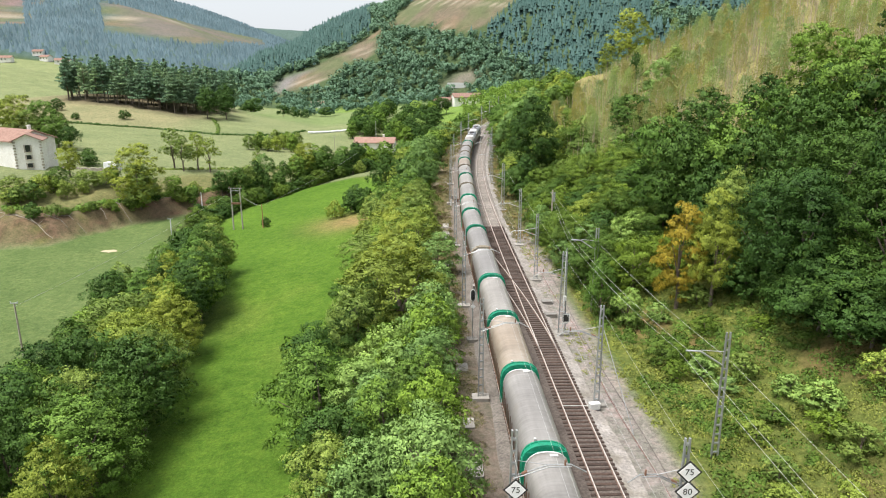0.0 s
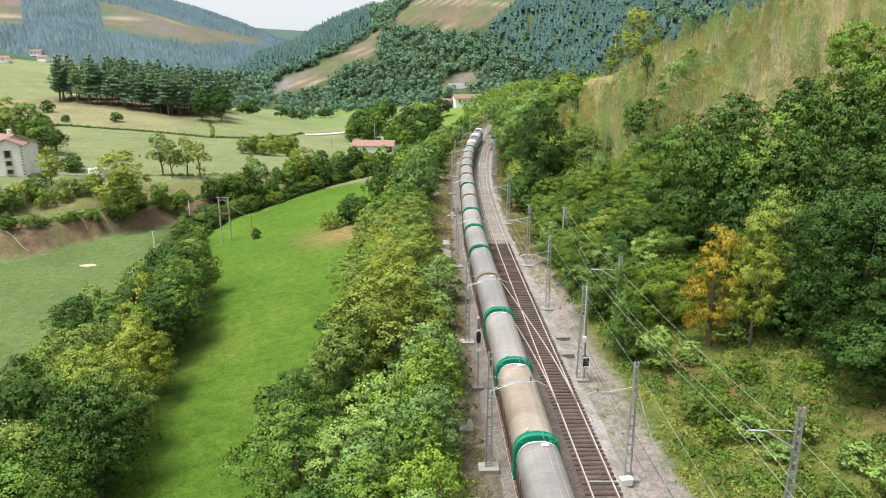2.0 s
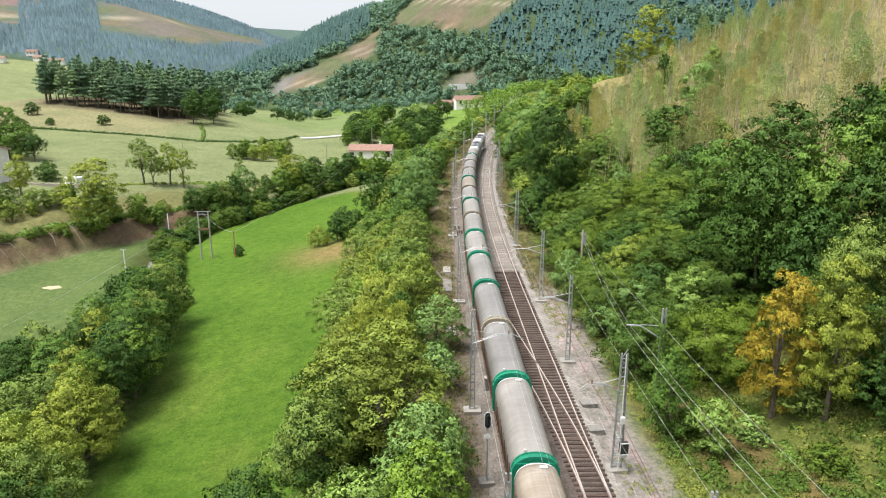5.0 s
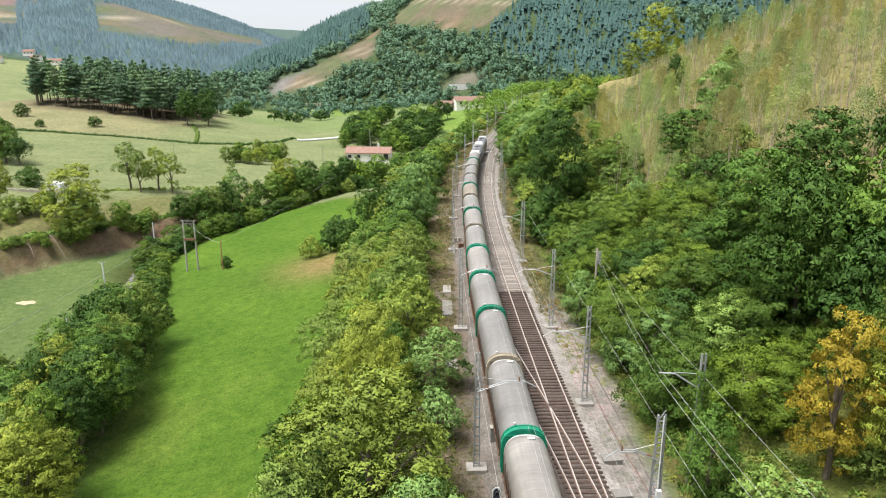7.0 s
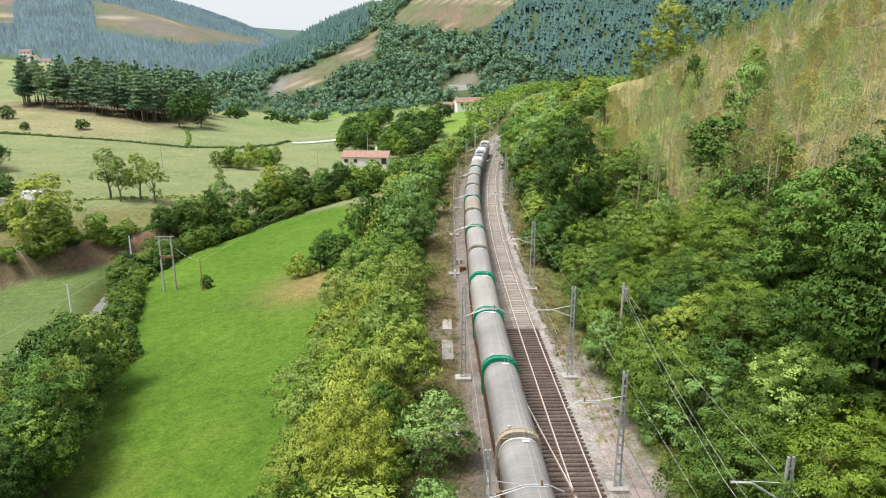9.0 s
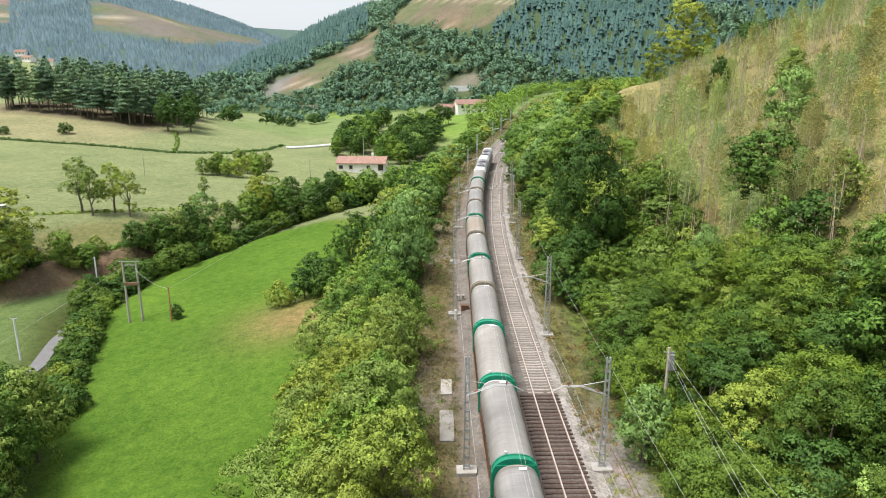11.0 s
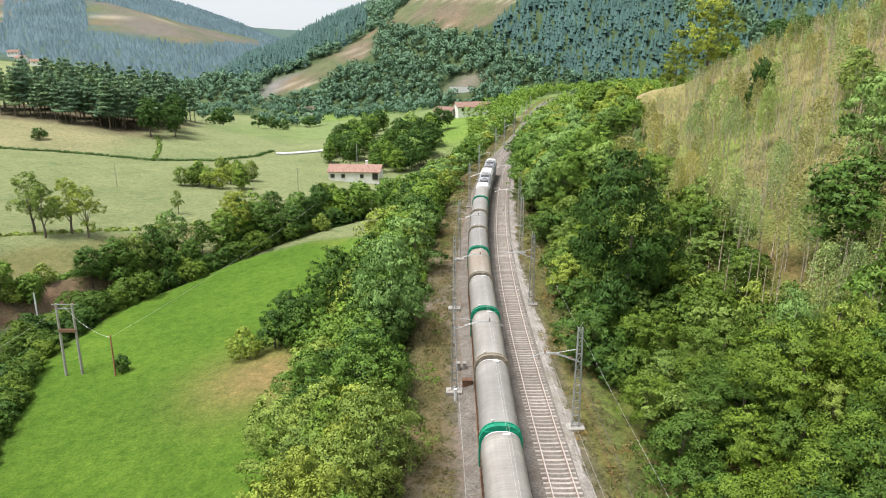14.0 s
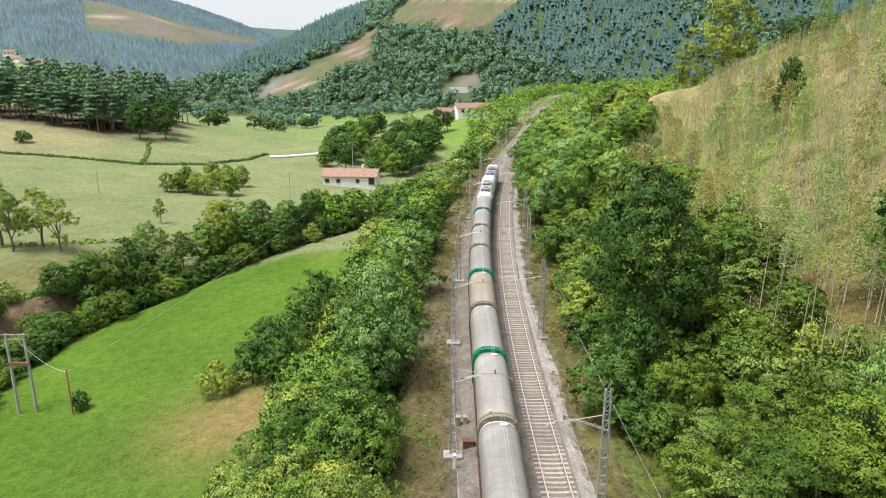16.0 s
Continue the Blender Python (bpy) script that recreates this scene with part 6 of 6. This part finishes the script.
hx, hy = -33.0, 338.0
house("red_roofed_house", pose(hx, hy, gz(hx, hy) + 0.2, 0, 0, -4), 19, 9, 4.0, 1.9, "long white house with a red tiled roof behind trees", [(-8, 2.4, 1.4, 1.3), (-4, 2.4, 1.2, 1.3), (3, 2.4, 1.2, 1.3), (8, 2.4, 2.0, 2.4)], chimney=4.0)
house("stone_house", pose(16.6, 505.0, gz(16.6, 505) + 0.2, 0, 0, 14), 20, 11, 5.6, 2.4, "cream house with an orange tiled roof in the valley", [(-7, 4, 1.2, 1.5), (-3, 4, 1.2, 1.5), (1, 4, 1.2, 1.5), (5, 4, 1.2, 1.5), (-3, 1.3, 1.2, 1.6), (4, 1.3, 1.6, 2.2)])
house("stone_house", pose(1.2, 509.0, gz(1.2, 509) + 0.2, 0, 0, -30), 12, 10, 4.6, 2.0, "stone house with an orange tiled roof in the valley", [(-3, 3, 1, 1.4), (2, 3, 1, 1.4)], STONE)
for x, y, L, r in ((-655.0, 1230.0, 24, 10), (-690.0, 1242.0, 18, -15), (-742.0, 1205.0, 30, 5), (-800.0, 1195.0, 22, 12), (-712.0, 1262.0, 18, 0)):
    house("hill_farm", pose(x, y, gz(x, y) + 1, 0, 0, r), L, 11, 6, 3, "white farm with a red roof on the far hill", [(-6, 3.4, 1.6, 2), (0, 3.4, 1.6, 2), (6, 3.4, 1.6, 2)], over=1.0)
house("valley_house", pose(-150.0, 840.0, gz(-150, 840) + 0.5, 0, 0, 8), 16, 10, 5, 2.5, "small house with a red roof among valley trees", [(0, 3, 1.5, 1.5)])
b = Build()
b.box((0, 0, 0), (26, 1.0, 6), bevel=0.2)
o = part("retaining_wall", b, WHITE_PAINT)
o.matrix_basis = pose(18, 815, gz(18, 815) + 3, 0, 0, -8)
tagged(o, "pale concrete retaining wall at the foot of the hill", "wall")

# white wrapped heap, hut and wall by the farm
rng_w = random.Random(3)
for k in range(30):
    b = Build()
    b.tube([(-0.5, 0, 0.62), (0.5, 0, 0.62)], 0.65, 10)
    o = part("wrapped_bale", b, PLASTIC_WHITE)
    x = -76.0 + k * 0.86
    y = 394.0 + k * 0.3
    o.matrix_basis = pose(x, y, gz(x, y) - 0.1, 0, 0, 19 + rng_w.uniform(-4, 4))
    tagged(o, "white film-wrapped hay bale in a row on grass", "hay bale", "wrapped bales")
hx, hy = -104.0, 216.0
b = Build()
b.box((0, 0, 0.9), (5.2, 2.6, 2.4), bevel=0.1)
o = part("white_hut", b, PLASTIC_WHITE)
o.matrix_basis = pose(hx, hy, gz(hx, hy), 0, 0, -20)
tagged(o, "small white hut on the terrace by the farm", "hut")
b = Build()
for k in range(24):
    b.box((-12 + k, 0.15 * math.sin(k), 0.2), (0.95, 0.6, 0.9 + 0.25 * math.sin(k * 2.3)), 4 * math.sin(k * 1.7))
o = part("stone_wall", b, STONE)
o.matrix_basis = pose(hx - 6, hy - 5, gz(hx - 6, hy - 5), 0, 0, -8)
tagged(o, "low rough stone wall along the farm terrace", "wall")

# ---- poles in the meadows ----
def pole(x, y, h, r, mat_, name, label, cap=True, lean=0.0):
    e = thing(name, pose(x, y, gz(x, y), lean, 0, 0), label, "pole", "meadow poles")
    b = Build()
    b.tube([(0, 0, -0.5), (0, 0, h)], r, 8, r2=r * 0.7)
    part("shaft", b, mat_, e)
    if cap:
        b = Build()
        b.box((0, 0, h), (1.1, 0.12, 0.12))
        for s in (-0.5, 0.5):
            b.tube([(s, 0, h), (s, 0, h + 0.25)], 0.05, 6)
        part("crossarm", b, STEEL, e)
    return e


pole(-66.0, 185.0, 8.5, 0.16, PLASTIC_WHITE, "concrete_pole", "pale concrete line pole in the pasture", False)
pole(-56.1, 129.1, 5.7, 0.16, PLASTIC_WHITE, "concrete_pole", "pale concrete line pole in the pasture", False)
pole(-62.6, 154.0, 6.6, 0.16, PLASTIC_WHITE, "concrete_pole", "pale concrete line pole in the pasture")
pole(-59.5, 90.0, 9.4, 0.15, WOOD_POLE, "concrete_pole", "grey line pole with a small crossarm in the pasture")
pole(-44.6, 166.0, 6.0, 0.13, RED_WOOD, "wooden_post", "reddish wooden post standing in a small bush", False)
pole(-99.0, 286.0, 7.0, 0.12, WOOD_POLE, "wooden_post", "thin wooden line post in the field", False)
pole(-47.0, 300.0, 7.5, 0.12, WOOD_POLE, "wooden_post", "thin wooden line post in the field")
pole(-33.0, 342.0, 14.0, 0.14, STEEL, "lamp_pole", "tall pale pole beside the red-roofed house", False)
e = thing("twin_pole", pose(-51.4, 168.0, gz(-51.4, 168)), "pair of tall grey poles joined by crossbars on the meadow", "pole")
for s in (-1.15, 1.15):
    b = Build()
    b.tube([(s, 0, -0.5), (s * 0.95, 0, 10.6)], 0.20, 8, r2=0.15)
    part("shaft", b, GREY_WOOD, e)
for z, w in ((10.5, 3.4), (9.9, 2.6)):
    b = Build()
    b.box((0, 0, z), (w, 0.12, 0.10))
    part("crossbar", b, STEEL, e)
b = Build()
b.box((0, -0.1, 6.7), (2.4, 0.25, 0.45))
part("rusty_crossbar", b, RUST_STEEL, e)
b = Build()
for s in (-1.4, 0, 1.4):
    b.tube([(s, 0, 10.55), (s, 0, 10.95)], 0.08, 6)
part("insulator", b, INSULATOR, e)
for a, c in (((-51.4, 168.0, -3.3), (-44.6, 166.0, -6.9)), ((-44.6, 166.0, -6.9), (-30.0, 240.0, -4.0)), ((-51.4, 168.0, -3.2), (-59.5, 90.0, -5.0))):
    b = Build()
    b.tube(sag(a, c, 0.8), 0.02, 4)
    tagged(part("line_wire", b, WIRE), "thin dark line wire between meadow poles", "wire", "meadow wires")
# fallen branches and roots on the brown bank
rng_f = random.Random(8)
for k in range(14):
    x = -108 + k * 2.4 + rng_f.uniform(-1, 1)
    y = float(np.interp(x, [-110, -92, -84, -70], [158, 160, 180, 196])) + rng_f.uniform(0, 7)
    a, n = rng_f.uniform(-0.9, 0.9), rng_f.uniform(1.5, 3.6)
    b = Build()
    pts = [(x + q * n * math.cos(a), y + q * n * math.sin(a)) for q in (-1, -0.3, 0.4, 1)]
    b.tube([(px_, py_, gz(px_, py_) + 0.1 + 0.12 * i) for i, (px_, py_) in enumerate(pts)], 0.11, 6, r2=0.04)
    b.tube([(*pts[1], gz(*pts[1]) + 0.2), (pts[1][0] + 0.8, pts[1][1] + 0.7, gz(*pts[1]) + 0.9)], 0.05, 5, r2=0.02)
    tagged(part("fallen_branch", b, WOOD_POLE), "pale dead branch lying on the brown bank", "branch", "fallen branches")
# lane beside the stream
lane = [(-61.0, 128.0), (-58.5, 142.0), (-58.8, 152.0), (-60.6, 158.0), (-63.5, 167.0), (-66.0, 174.0)]
lane = [(float(np.interp(y, [q[1] for q in lane], [q[0] for q in lane])), float(y)) for y in np.arange(134.0, 174.5, 1.5)]
v, f = [], []
for k, (x, y) in enumerate(lane):
    for s in (-1.1, 1.1):
        v.append((x + s, y, gz(x, y) + 0.15))
    if k:
        f.append((2 * k - 2, 2 * k - 1, 2 * k + 1, 2 * k))
tagged(link_mesh("lane", v, f, ASPHALT), "narrow grey asphalt lane beside the stream hedge", "lane", kind="structure")
b = Build()
n = 14
b.add([(0, 0, 0.18)] + [((1.8 + 0.5 * math.sin(k * 3.1)) * math.cos(k * 6.2832 / n), (1.1 + 0.3 * math.cos(k * 2.3)) * math.sin(k * 6.2832 / n), 0.05) for k in range(n)], [(0, 1 + k, 1 + (k + 1) % n) for k in range(n)])
o = part("hay_patch", b, STRAW)
o.matrix_basis = pose(-76.5, 152.0, gz(-76.5, 152.0))
tagged(o, "scattered pale hay lying on the pasture", "hay")
